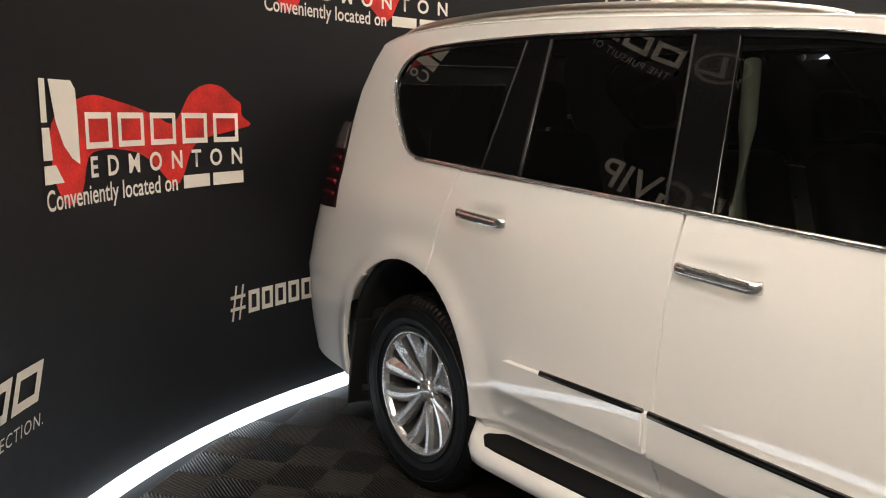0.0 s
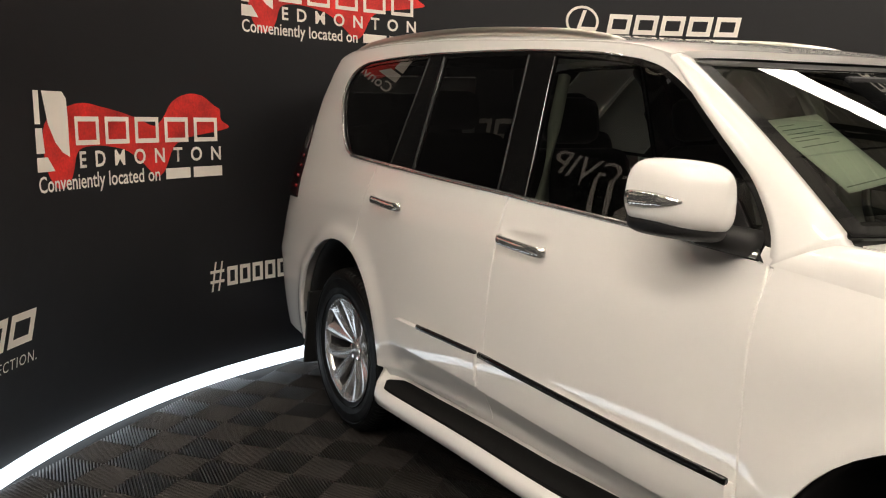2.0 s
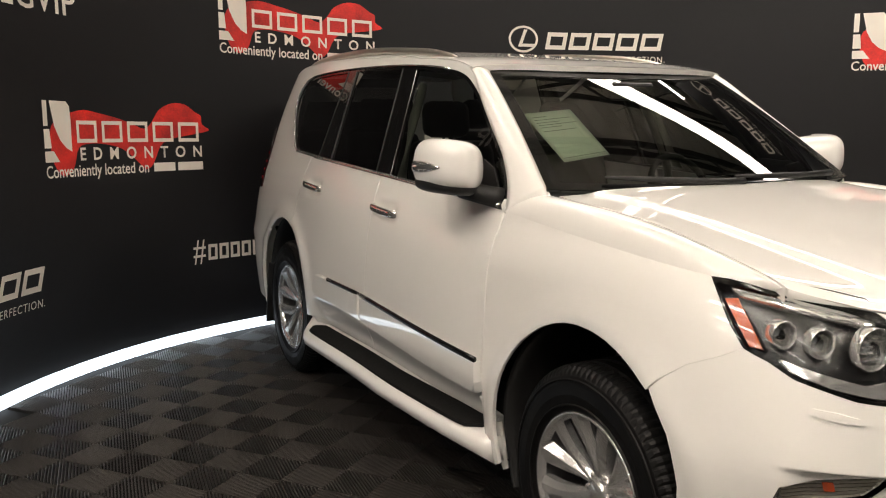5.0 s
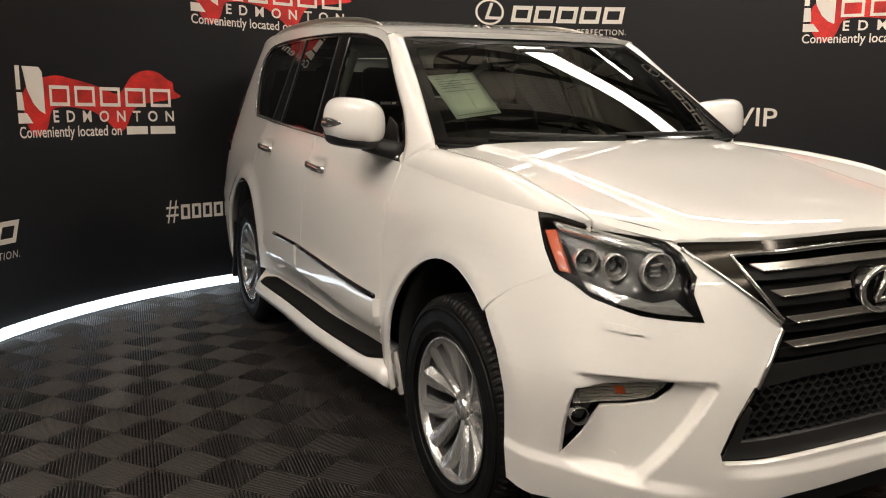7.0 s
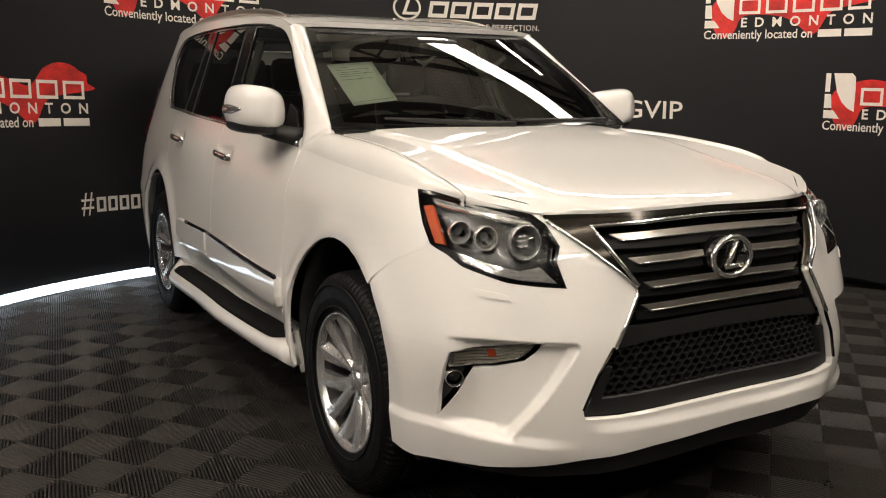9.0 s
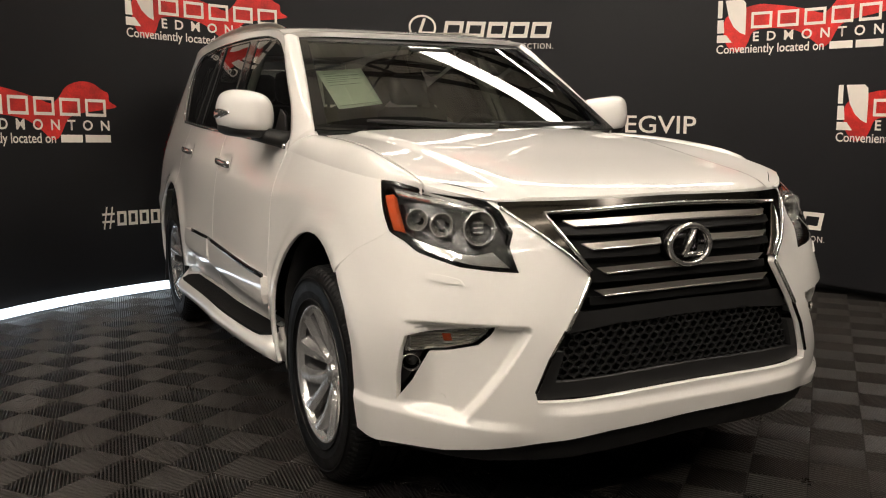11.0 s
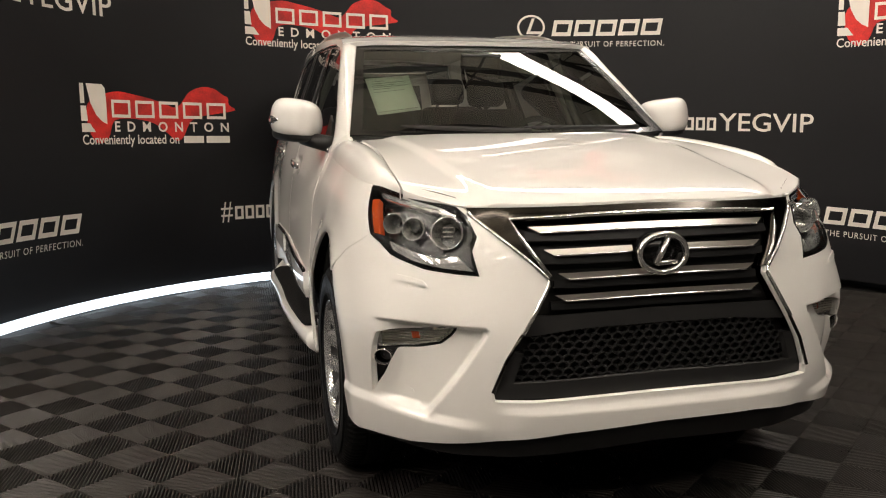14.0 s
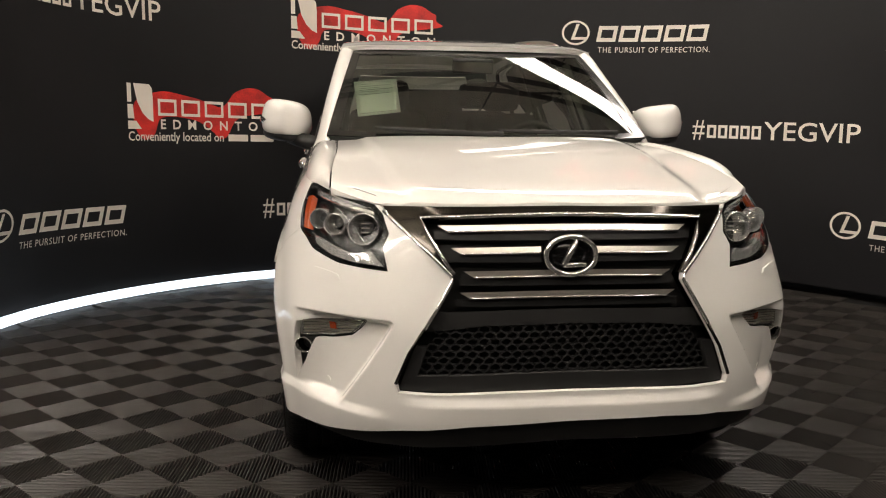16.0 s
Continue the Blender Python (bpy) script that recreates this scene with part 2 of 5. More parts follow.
def tab(z, t):
    """Smooth reading of a small table."""
    if z <= t[0][0]:
        return t[0][1]
    for i in range(len(t) - 1):
        if z <= t[i + 1][0]:
            (a, fa), (b, fb) = t[i], t[i + 1]
            ma = (fb - t[i - 1][1]) / (b - t[i - 1][0]) if i else (fb - fa) / (b - a)
            mb = (t[i + 2][1] - fa) / (t[i + 2][0] - a) if i + 2 < len(t) else (fb - fa) / (b - a)
            s, h = (z - a) / (b - a), b - a
            return (1 + 2 * s) * (1 - s) ** 2 * fa + s * (1 - s) ** 2 * h * ma + s * s * (3 - 2 * s) * fb + s * s * (s - 1) * h * mb
    return t[-1][1]


def step01(a, b, x):
    k = min(1, max(0, (x - a) / (b - a)))
    return k * k * (3 - 2 * k)


# ---- the place: floor, curved banner wall, hall ----
def wall_pt(deg, z, r=CR):
    a = radians(deg)
    r -= 0.00007 * max(0, deg - 118) ** 2            # the far end bends in a little
    d = min(max(0, deg - 109), 43)                   # and its foot is drawn outwards
    r += 0.0033 * d * (1 + 0.004 * d) * max(0, 1 - (z - 0.06) / 0.9)
    return (CX + r * math.cos(a), CY + r * math.sin(a), z)


bm = bmesh.new()
add_box(bm, -9, -11, -0.12, 9, 7, -0.017)
tagged(part("floor", bm, TILE_JOINT), "dark underlay beneath interlocking ribbed floor tiles", "floor", kind="structure")
FLOOR = bpy.data.objects["floor"]

A0, A1 = -2.0, 171.0
bm = bmesh.new()
n = 120
rows = []
for i in range(n + 1):
    d = A0 + (A1 - A0) * i / n
    rows.append([wall_pt(d, z, r) for z, r in ((WALL_Z0, CR), (0.5, CR), (0.96, CR), (WALL_Z1, CR), (WALL_Z1, CR + 0.05), (0.96, CR + 0.05), (0.5, CR + 0.05), (WALL_Z0, CR + 0.05))])
vv = grid_mesh(bm, rows, closed_v=True)
bm.faces.new(vv[0])
bm.faces.new(vv[-1][::-1])
bmesh.ops.recalc_face_normals(bm, faces=bm.faces)
WALL = tagged(part("wall_curved", bm, BANNER, smooth=True), "curved black fabric banner wall with repeated white and red prints", "wall", kind="structure")

WALL.data.set_sharp_from_angle(angle=0.6)

# light strip under the lit stretch of the banner
bm = bmesh.new()
# the sloped glowing front stands in for the overbright floor beside the strip
rows = [[wall_pt(96 + 76 * i / 90, z, r) for z, r in ((0.004, CR - 0.035), (0.028, CR - 0.035), (0.056, CR + 0.020), (0.056, CR + 0.045), (0.004, CR + 0.045))] for i in range(91)]
vv = grid_mesh(bm, rows, closed_v=True)
bm.faces.new(vv[0]), bm.faces.new(vv[-1][::-1])
bmesh.ops.recalc_face_normals(bm, faces=bm.faces)
tagged(part("led_strip", bm, LED), "cold white light strip at the banner wall's foot, widened to include its glow on the floor", "light strip")
# dark backing, added so that the slit under the banner stays black
bm = bmesh.new()
rows = [[wall_pt(A0 + (A1 - A0) * i / 90, z, r) for z, r in ((0, CR + 0.16), (0.20, CR + 0.16), (0.20, CR + 0.19), (0, CR + 0.19))] for i in range(91)]
vv = grid_mesh(bm, rows, closed_v=True)
bm.faces.new(vv[0]), bm.faces.new(vv[-1][::-1])
bmesh.ops.recalc_face_normals(bm, faces=bm.faces)
tagged(part("baseboard", bm, BLACK_PLASTIC), "dark backing added behind the slit under the banner wall", "baseboard", kind="structure")

# hall round the stand
for nm, b in (("wall_west", (-9.2, -11, 0, -9, 7, CEIL)), ("wall_east", (9, -11, 0, 9.2, 7, CEIL)), ("wall_north", (-9.2, 7, 0, 9.2, 7.2, CEIL)), ("wall_south", (-9.2, -11.2, 0, 9.2, -11, CEIL))):
    bm = bmesh.new()
    add_box(bm, *b)
    tagged(part(nm, bm, HALL_WALL), "plain dim hall wall behind the stand", "wall", kind="structure")
bm = bmesh.new()
add_box(bm, -9.2, -11.2, CEIL + 0.06, 9.2, 7.2, CEIL + 0.2)
for i in range(61):                                  # corrugated deck
    x = -9 + i * 0.3
    add_box(bm, x, -11, CEIL, x + 0.16, 7, CEIL + 0.061)
tagged(part("ceiling", bm, HALL_CEIL), "dark corrugated metal roof deck of the hall", "ceiling", kind="structure")


def truss(y):
    t = thing("roof_truss", "grey steel lattice truss under the roof deck", "truss", (0, y, CEIL - 0.75), group="roof trusses")
    for nm, z in (("bottom_chord", 0.05), ("top_chord", 0.70)):
        bm = bmesh.new()
        add_box(bm, -9, -0.05, z - 0.05, 9, 0.05, z + 0.05, 0.008)
        part(nm, bm, STEEL, t)
    for i in range(24):
        x0, x1 = -9 + i * 0.75, -9 + (i + 1) * 0.75
        za, zb = (0.08, 0.67) if i % 2 else (0.67, 0.08)
        bm = bmesh.new()
        tube(bm, [(x0, 0, za), (x1, 0, zb)], 0.032, 6)
        part("web_bar", bm, STEEL, t)
    return t


first = truss(-8.0)
for y in (-5.6, -3.2, -2.0, -0.8, 0.4, 1.6, 2.8, 4.0):
    copy_thing(first, pose(0, y, CEIL - 0.75))


def linear_lamp(x, y, z, length, along_y, width=0.1, turn=0.0):
    t = thing("linear_lamp", "long white linear lamp out of view under the roof trusses, placed for light on the car", "ceiling lamp", (x, y, z), group="linear lamps")
    lx, ly = (width / 2, length / 2) if along_y else (length / 2, width / 2)
    bm = bmesh.new()
    add_box(bm, -min(lx, ly) * 0.4 if along_y else -lx, -ly if along_y else -min(lx, ly) * 0.4, 0.031, min(lx, ly) * 0.4 if along_y else lx, ly if along_y else min(lx, ly) * 0.4, 0.08, 0.008)
    part("lamp_body", bm, STEEL, t)
    bm = bmesh.new()
    add_box(bm, -lx, -ly, -0.02, lx, ly, 0.030)
    part("diffuser", bm, BAND if x > 1 else TUBE_FLANK if x < -3 else TUBE, t, "glowing white diffuser")
    ends = [q for q in TRUSSES if abs(q - y) < length / 2] if along_y else [-length * 0.35, length * 0.35]
    for q in ends:
        bm = bmesh.new()
        px, py = (0, q - y) if along_y else (q, 0)
        tube(bm, [(px, py, 0.07), (px, py, CEIL - 0.74 - z)], 0.012, 6)
        part("hanger_rod", bm, STEEL, t)
    t.rotation_euler.z = radians(turn)
    return t


TRUSSES = (-8.0, -5.6, -3.2, -0.8, 1.6, 4.0)
# those at x < -3 are unseen, added and sized to light the near flank
LAMPS = ((1.60, 1.55, 3.02, 3.0, False, 0.16, -28), (2.25, -2.2, 4.40, 4.4, True, 0.26), (-1.5, -2.0, 4.60, 4.6, True, 0.06), (-3.8, -2.4, 4.60, 6.8, True, 0.27), (-5.8, -2.4, 4.60, 6.8, True, 0.14), (-7.6, -2.4, 4.60, 6.8, True, 0.06),
         (0.2, -3.2, 4.60, 3.6, False, 0.06), (0.6, -5.6, 4.60, 4.6, False, 0.09))
for a in LAMPS:
    linear_lamp(*a)


def crown_lamp(d0, d1, z, off):
    """A straight thin lamp above the banner's top edge, hung from the deck."""
    p, q = Vector(wall_pt(d0, z, CR - off)), Vector(wall_pt(d1, z, CR - off))
    t = thing("crown_lamp", "thin white lamp hung along the top of the banner wall", "ceiling lamp", (p + q) / 2, group="crown lamps")
    bm = bmesh.new()
    tube(bm, [(p - q) / 2, (q - p) / 2], 0.022 if off < 0.4 else 0.045, 8)
    part("diffuser", bm, TUBE, t, "glowing white tube", True)
    for k in (-0.4, 0.4):
        bm = bmesh.new()
        o = (q - p) * k
        tube(bm, [o + Vector((0, 0, 0.02)), o + Vector((0, 0, CEIL - z + 0.01))], 0.008, 6)
        part("hanger_rod", bm, STEEL, t)


for d0, d1, z, off in ((30, 52, 3.90, 0.10), (54, 100, 3.86, 0.10), (102, 126, 4.25, 0.3), (128, 166, 4.15, 0.5)):
    crown_lamp(d0, d1, z, off)


# ---- prints on the banner ----
HANG = 0.018                                         # the cloth hangs a touch lower to its right


def bend(flat, deg, z, lift):
    """(s, h) in metres along the wall, read from the inside, to a place on it."""
    s, h = flat
    return wall_pt(deg - math.degrees(s * 1.012 / CR), z + h * 1.033 - HANG * s, CR - lift)


def flat_print(name, polys, deg, z, mat, lift=0.004, thick=0.0015):
    bm = bmesh.new()
    for poly in polys:
        poly = resample(poly, 0.05)
        vs = [bm.verts.new(bend(p, deg, z, lift)) for p in poly]
        bm.faces.new(vs)
    bmesh.ops.triangulate(bm, faces=bm.faces)
    bmesh.ops.recalc_face_normals(bm, faces=bm.faces)
    return part(name, bm, mat, WALL)


def lettering(name, text, deg, z, s0, h0, width, height, mat, spacing=1.0, lift=0.004, bold=0.0):
    cu = bpy.data.curves.new("text", "FONT")
    cu.body, cu.size, cu.space_character, cu.resolution_u, cu.extrude = text, 1.0, spacing, 3, 0.0
    cu.offset = bold
    tmp = new("text", cu)
    dg = bpy.context.evaluated_depsgraph_get()
    me = bpy.data.meshes.new_from_object(tmp.evaluated_get(dg))
    bpy.data.objects.remove(tmp)
    xs = [v.co.x for v in me.vertices]
    ys = [v.co.y for v in me.vertices]
    x0, x1, y1 = min(xs), max(xs), max(ys)
    bm = bmesh.new()
    bm.from_mesh(me)
    for v in bm.verts:
        v.co = Vector(bend((s0 + (v.co.x - x0) / (x1 - x0) * width, h0 + v.co.y / y1 * height), deg, z, lift))
    return part(name, bm, mat, WALL)


def frame_glyphs(n, s0, h0, width, height, thick, slant=0.0, gap=0.25):
    """Open letter-sized blocks that stand for a brand name."""
    out, w = [], width / (n + gap * (n - 1))
    for i in range(n):
        a = s0 + i * w * (1 + gap)
        b = a + w
        sl = lambda p: (p[0] + slant * p[1], h0 + p[1])
        t = thick
        out += [[sl(p) for p in ((a, 0), (b, 0), (b, t), (a, t))], [sl(p) for p in ((a, height - t), (b, height - t), (b, height), (a, height))],
                [sl(p) for p in ((a, t), (a + t, t), (a + t, height - t), (a, height - t))]]
        out.append([sl(p) for p in ((b - t, t), (b, t), (b, height - t), (b - t, height - t))])
    return out


def bars(words, s0, h0, width, height):
    """Plain bars for words that are not spelled out."""
    total = sum(words) + 0.6 * (len(words) - 1)
    out, s = [], s0
    for w in words:
        a = w * width / total
        out.append([(s, h0), (s + a, h0), (s + a, h0 + height), (s, h0 + height)])
        s += a + 0.6 * width / total
    return out


def print_dealer(deg, z):
    """Red cloth, white shield, two lines; deg is its start, z the foot of its last line."""
    cloth = spline([(0.06, 0.10), (0.05, 0.24), (0.10, 0.30), (0.20, 0.335), (0.32, 0.355), (0.44, 0.34), (0.56, 0.32), (0.68, 0.29), (0.78, 0.26), (0.84, 0.30), (0.90, 0.37), (1.00, 0.41),
                    (1.10, 0.405), (1.18, 0.36), (1.22, 0.34), (1.225, 0.29), (1.28, 0.255), (1.20, 0.235), (1.10, 0.22), (0.98, 0.20), (0.90, 0.16), (0.84, 0.06), (0.78, 0.03), (0.70, 0.09),
                    (0.60, 0.15), (0.48, 0.175), (0.36, 0.18), (0.27, 0.16), (0.235, 0.08), (0.20, 0.035), (0.13, 0.02)], 3, closed=True)
    panel("red_cloth_print", [(p[0], p[1]) for p in cloth], lambda s, h: bend((s, h), deg, z, 0.003), PRINT_RED, WALL, step=0.04, depth=0, heart=Vector((CX + 8 * math.cos(radians(deg)), CY + 8 * math.sin(radians(deg)), z)))
    shield = [(0.055, 0.395)] + [(0.055 + 0.145 * k, 0.395) for k in (0.5, 0.9)] + [(0.21, 0.37), (0.215, 0.30), (0.215, 0.14), (0.17, 0.16), (0.125, 0.20), (0.085, 0.27)]
    flat_print("white_shield_print", [shield, [(0.0, 0.27), (0.035, 0.27), (0.035, 0.395), (0.0, 0.395)],
               [(0.0, 0.16), (0.055, 0.16), (0.045, 0.255), (0.0, 0.255)], [(0.0, 0.09), (0.115, 0.09), (0.07, 0.145), (0.0, 0.145)]], deg, z, PRINT_WHITE)
    flat_print("brand_blocks", frame_glyphs(5, 0.255, 0.185, 0.94, 0.115, 0.020), deg, z, PRINT_WHITE, 0.0055)
    lettering("city_lettering", "EDMONTON", deg, z, 0.275, 0.095, 0.94, 0.066, PRINT_WHITE, 2.1, 0.0055, 0.022)
    lettering("slogan_lettering", "Conveniently located on", deg, z, 0.0, 0.012, 0.80, 0.062, PRINT_WHITE, 1.0, 0.0055, 0.012)
    flat_print("address_bars", bars((4.6, 5.4), 0.84, 0.014, 0.38, 0.05), deg, z, PRINT_WHITE, 0.0055)


def print_maker(deg, z):
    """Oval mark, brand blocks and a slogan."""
    oval = lambda rx, ry: [(0.115 + rx * math.cos(2 * math.pi * k / 40), 0.155 + ry * math.sin(2 * math.pi * k / 40)) for k in range(40)]
    o, i = oval(0.115, 0.098), oval(0.098, 0.082)
    flat_print("oval_mark", [[o[k], o[(k + 1) % 40], i[(k + 1) % 40], i[k]] for k in range(40)], deg, z, PRINT_WHITE)
    flat_print("slanted_mark", [[(0.075, 0.10), (0.10, 0.10), (0.145, 0.225), (0.12, 0.225)], [(0.10, 0.10), (0.205, 0.10), (0.209, 0.122), (0.108, 0.122)]], deg, z, PRINT_WHITE)
    flat_print("brand_blocks", frame_glyphs(5, 0.285, 0.085, 0.88, 0.125, 0.030, 0.18, 0.16), deg, z, PRINT_WHITE)
    lettering("slogan_lettering", "THE PURSUIT OF PERFECTION.", deg, z, 0.30, 0.0, 0.90, 0.042, PRINT_WHITE, 1.15)


def print_tag(deg, z):
    """A tag line: sign, brand bars, letters."""
    lettering("tag_sign", "#", deg, z, 0.0, 0.0, 0.095, 0.135, PRINT_WHITE)
    flat_print("brand_blocks", frame_glyphs(5, 0.115, 0.0, 0.42, 0.10, 0.020, 0, 0.22), deg, z, PRINT_WHITE)
    lettering("tag_lettering", "YEGVIP", deg, z, 0.555, 0.0, 0.72, 0.135, PRINT_WHITE, 1.0, bold=0.006)


KINDS = (print_maker, print_tag, print_dealer)
for deg, z, k in ((160.45, 0.478, 0), (118.62, 0.512, 1), (76.23, 0.352, 2), (33.69, 0.385, 0),
                  (138.85, 1.111, 2), (96.99, 1.184, 0), (53.43, 1.171, 1), (11.56, 1.088, 2),
                  (156.20, 1.979, 1), (114.00, 1.833, 2), (73.12, 1.872, 0), (28.17, 1.752, 2),
                  (139.0, 2.62, 0), (112.0, 2.64, 1), (73.0, 2.60, 2), (27.5, 2.50, 1),
                  (158.0, 3.33, 2), (116.0, 3.32, 2), (73.1, 3.30, 1), (34.0, 3.25, 0)):
    KINDS[k](deg, z)


# ---- the car: its skin as smooth functions ----
YM, NF, YB, NB = 0.65, 3.5, 3.1, 4.0
W_T = ((0.20, 0.872), (0.40, 0.906), (0.60, 0.925), (0.80, 0.925), (1.0, 0.905), (1.10, 0.88), (1.16, 0.857), (1.38, 0.775), (1.6, 0.69), (1.8, 0.61))
YF_T = ((0.20, -0.80), (0.35, -0.85), (0.60, -0.85), (0.80, -0.82), (0.86, -0.80), (0.92, -0.765), (0.957, -0.735), (0.99, -0.69), (1.02, -0.64), (1.1, -0.50))
YR_T = ((0.25, 3.80), (0.55, 3.88), (0.8, 3.88), (1.0, 3.82), (1.4, 3.78), (1.75, 3.60))
C_T = ((0.6, 0.0), (0.9, 0.008), (1.1, 0.027), (1.3, 0.02), (1.6, 0.0))
ARCH_F, ARCH_R = (0.037, 0.392, 0.430), (2.775, 0.44, 0.432)
HANDLES = ((1.45, 1.019), (2.37, 1.068))


def half(y, z):
    return tab(z, W_T) * (1 - tab(z, C_T) * max(0, 2.2 - max(y, 0.5)) ** 2)


def relief(y, z):
    o = 0.0
    for (a, b, r), k in ((ARCH_F, 0.020), (ARCH_R, 0.022)):
        d = math.hypot(y - a, z - b) - r
        o += k * math.exp(-((d - 0.01) / 0.055) ** 2)
    for a, b in HANDLES:
        o -= 0.013 * math.exp(-(((y - a) / 0.10) ** 4 + ((z - b + 0.004) / 0.036) ** 4))
    o += 0.010 * math.exp(-((z - 0.72) / 0.05) ** 2) * step01(3.05, 3.25, y)
    o -= 0.034 * (1 - step01(0.42, 0.535, z)) * step01(0.545, 0.56, y) * (1 - step01(2.2, 2.35, y))
    return o


def width(y, z):
    h = half(y, z)
    if y < YM:
        k = min(0.99999, (YM - y) / (YM - tab(z, YF_T)))
        h *= (1 - k ** NF) ** (1 / NF)
    if y > YB:
        k = min(0.99999, (y - YB) / (tab(z, YR_T) - YB))
        h *= (1 - k ** NB) ** (1 / NB)
    return h


def side(sg):
    return lambda y, z: (sg * (width(y, z) + relief(y, z)), y, z)


def sculpt(x, z):
    """How far the front bumper stands out of the plain skin."""
    blade = 0.470 + (0.72 - z) * 0.53
    o = -0.038 * step01(blade, blade + 0.018, x) * step01(0.362, 0.380, z) * (1 - step01(0.618, 0.640, z)) * (1 - step01(0.72, 0.79, x))
    o += 0.014 * (1 - step01(0.352, 0.368, z)) * step01(0.50, 0.62, x)
    o += 0.012 * (1 - step01(0.395, 0.42, z)) * (1 - step01(0.40, 0.52, x))
    return o


def front(u, z):
    """u: 45 degrees about the car's shoulder point."""
    f = u * math.pi / 4
    h, b = half(0.5, z), YM - tab(z, YF_T)
    r = (abs(math.sin(f) / h) ** NF + abs(math.cos(f) / b) ** NF) ** (-1 / NF)
    x, y = r * math.sin(f), YM - r * math.cos(f)
    o = sculpt(abs(x), z)
    return (x + math.sin(f) * o + (relief(y, z) if x > 0 else -relief(y, z)) * abs(math.sin(f)), y - math.cos(f) * o, z)


def fp(x, z):
    """Front skin coordinates of a place x off the middle at height z."""
    h, b = half(0.5, z), YM - tab(z, YF_T)
    k = min(0.999, abs(x) / h)
    return (math.copysign(math.atan2(abs(x), b * (1 - k ** NF) ** (1 / NF)) / (math.pi / 4), x), z)


def sp(y, z):
    """Front skin coordinates of a place on the flank."""
    return (math.atan2(width(y, z), YM - y) / (math.pi / 4), z)


def rear(u, z):
    f = u * math.pi / 4
    h, b = half(YB, z), tab(z, YR_T) - YB
    r = (abs(math.sin(f) / h) ** NB + abs(math.cos(f) / b) ** NB) ** (-1 / NB)
    x, y = r * math.sin(f), YB + r * math.cos(f)
    return (x + (relief(y, z) if x > 0 else -relief(y, z)) * abs(math.sin(f)), y, z)


def both(pts):
    """A half outline from the middle and its mirror image."""
    return [fp(x, z) for x, z in pts] + [fp(-x, z) for x, z in reversed(pts) if x > 1e-6]


LAMP_TOP = ((0.54, 0.957), (0.573, 0.960), (0.625, 0.973), (0.69, 0.988), (0.741, 1.006))
HOOD_DROP = ((0, 0.016), (0.34, 0.024), (0.558, 0.029), (0.625, 0.025), (0.70, 0.012))
HOOD_C = (-0.0586, -0.0383, -0.0198, 0.1603, 1.1121)      # height along the middle
HOOD_E = (0.2892, 0.0209, -0.1697, 0.1325, 1.1096)        # height along the shut line


def poly(c, y):
    return ((((c[0] * y + c[1]) * y + c[2]) * y + c[3]) * y) + c[4]


def hood_front(x):
    return -0.7153 + 0.0649 * x ** 2 + 2.1562 * x ** 6 - 1.5961 * x ** 10


def hood_z(x, y):
    x = abs(x)
    d = y - hood_front(x)
    c, e = poly(HOOD_C, y), poly(HOOD_E, max(y, -0.72))
    xc = 0.47 + 0.10 * (y + 0.7)
    return c + (e - c) * (x / 0.70) ** 2.8 - tab(x, HOOD_DROP) * math.exp(-max(d, -0.05) / 0.045) + 0.011 * (1 - step01(xc - 0.015, xc + 0.035, x)) - 0.006


def hood_surf(x, y):
    return (x, y, hood_z(x, y))


ROOF_C = ((1.0, 1.592), (1.2, 1.632), (1.5, 1.672), (1.9, 1.718), (2.5, 1.755), (3.2, 1.755), (3.55, 1.69))
ROOF_E = ((1.06, 1.578), (1.2, 1.612), (1.4, 1.637), (1.72, 1.664), (2.4, 1.710), (3.2, 1.720), (3.55, 1.64))


def roof_surf(s, y):
    yy = y + 0.07 * s * s * (1 - step01(1.0, 1.5, y))
    e, c = tab(yy, ROOF_E), tab(yy, ROOF_C)
    xe = width(min(yy, 3.4), e)
    k = min(1, abs(s))
    return (s * xe, yy, e + (c - e) * max(0, 1 - k ** 3) ** 0.7)


def screen_surf(s, k):
    return (s * (0.748 - 0.118 * k), 0.455 + 0.59 * k - (1 - s * s) * (0.08 - 0.025 * k), 1.172 + 0.395 * k - (1 - s * s) * 0.010 * (1 - k) + 0.012 * math.sin(math.pi * min(1, max(0, k))))


def belt(y):
    return 1.10 + 0.0602 * (y - 0.57)


GLASS_TOP = ((1.183, 1.577), (1.35, 1.602), (1.61, 1.626), (1.79, 1.638), (2.35, 1.660), (2.8, 1.664), (3.08, 1.652))


def arc(c, a0, a1, n=18, grow=0.0):
    return [(c[0] + (c[2] + grow) * math.cos(radians(a0 + (a1 - a0) * i / n)), c[1] + (c[2] + grow) * math.sin(radians(a0 + (a1 - a0) * i / n))) for i in range(n + 1)]


CAR = thing("suv_car", "large pearl white sport utility vehicle parked on the ribbed floor", "car")


def ribbon(name, path, surf, mat, parent, r, lift=0.0, squash=1.0, label=""):
    bm = bmesh.new()
    pts = []
    for u, v in path:
        p = Vector(surf(u, v))
        d = Vector((p.x, p.y - min(max(p.y, 0.2), 3.2), 0)).normalized()
        pts.append(p + d * lift)
    tube(bm, pts, r, 8, squash)
    return part(name, bm, mat, parent, label, True)


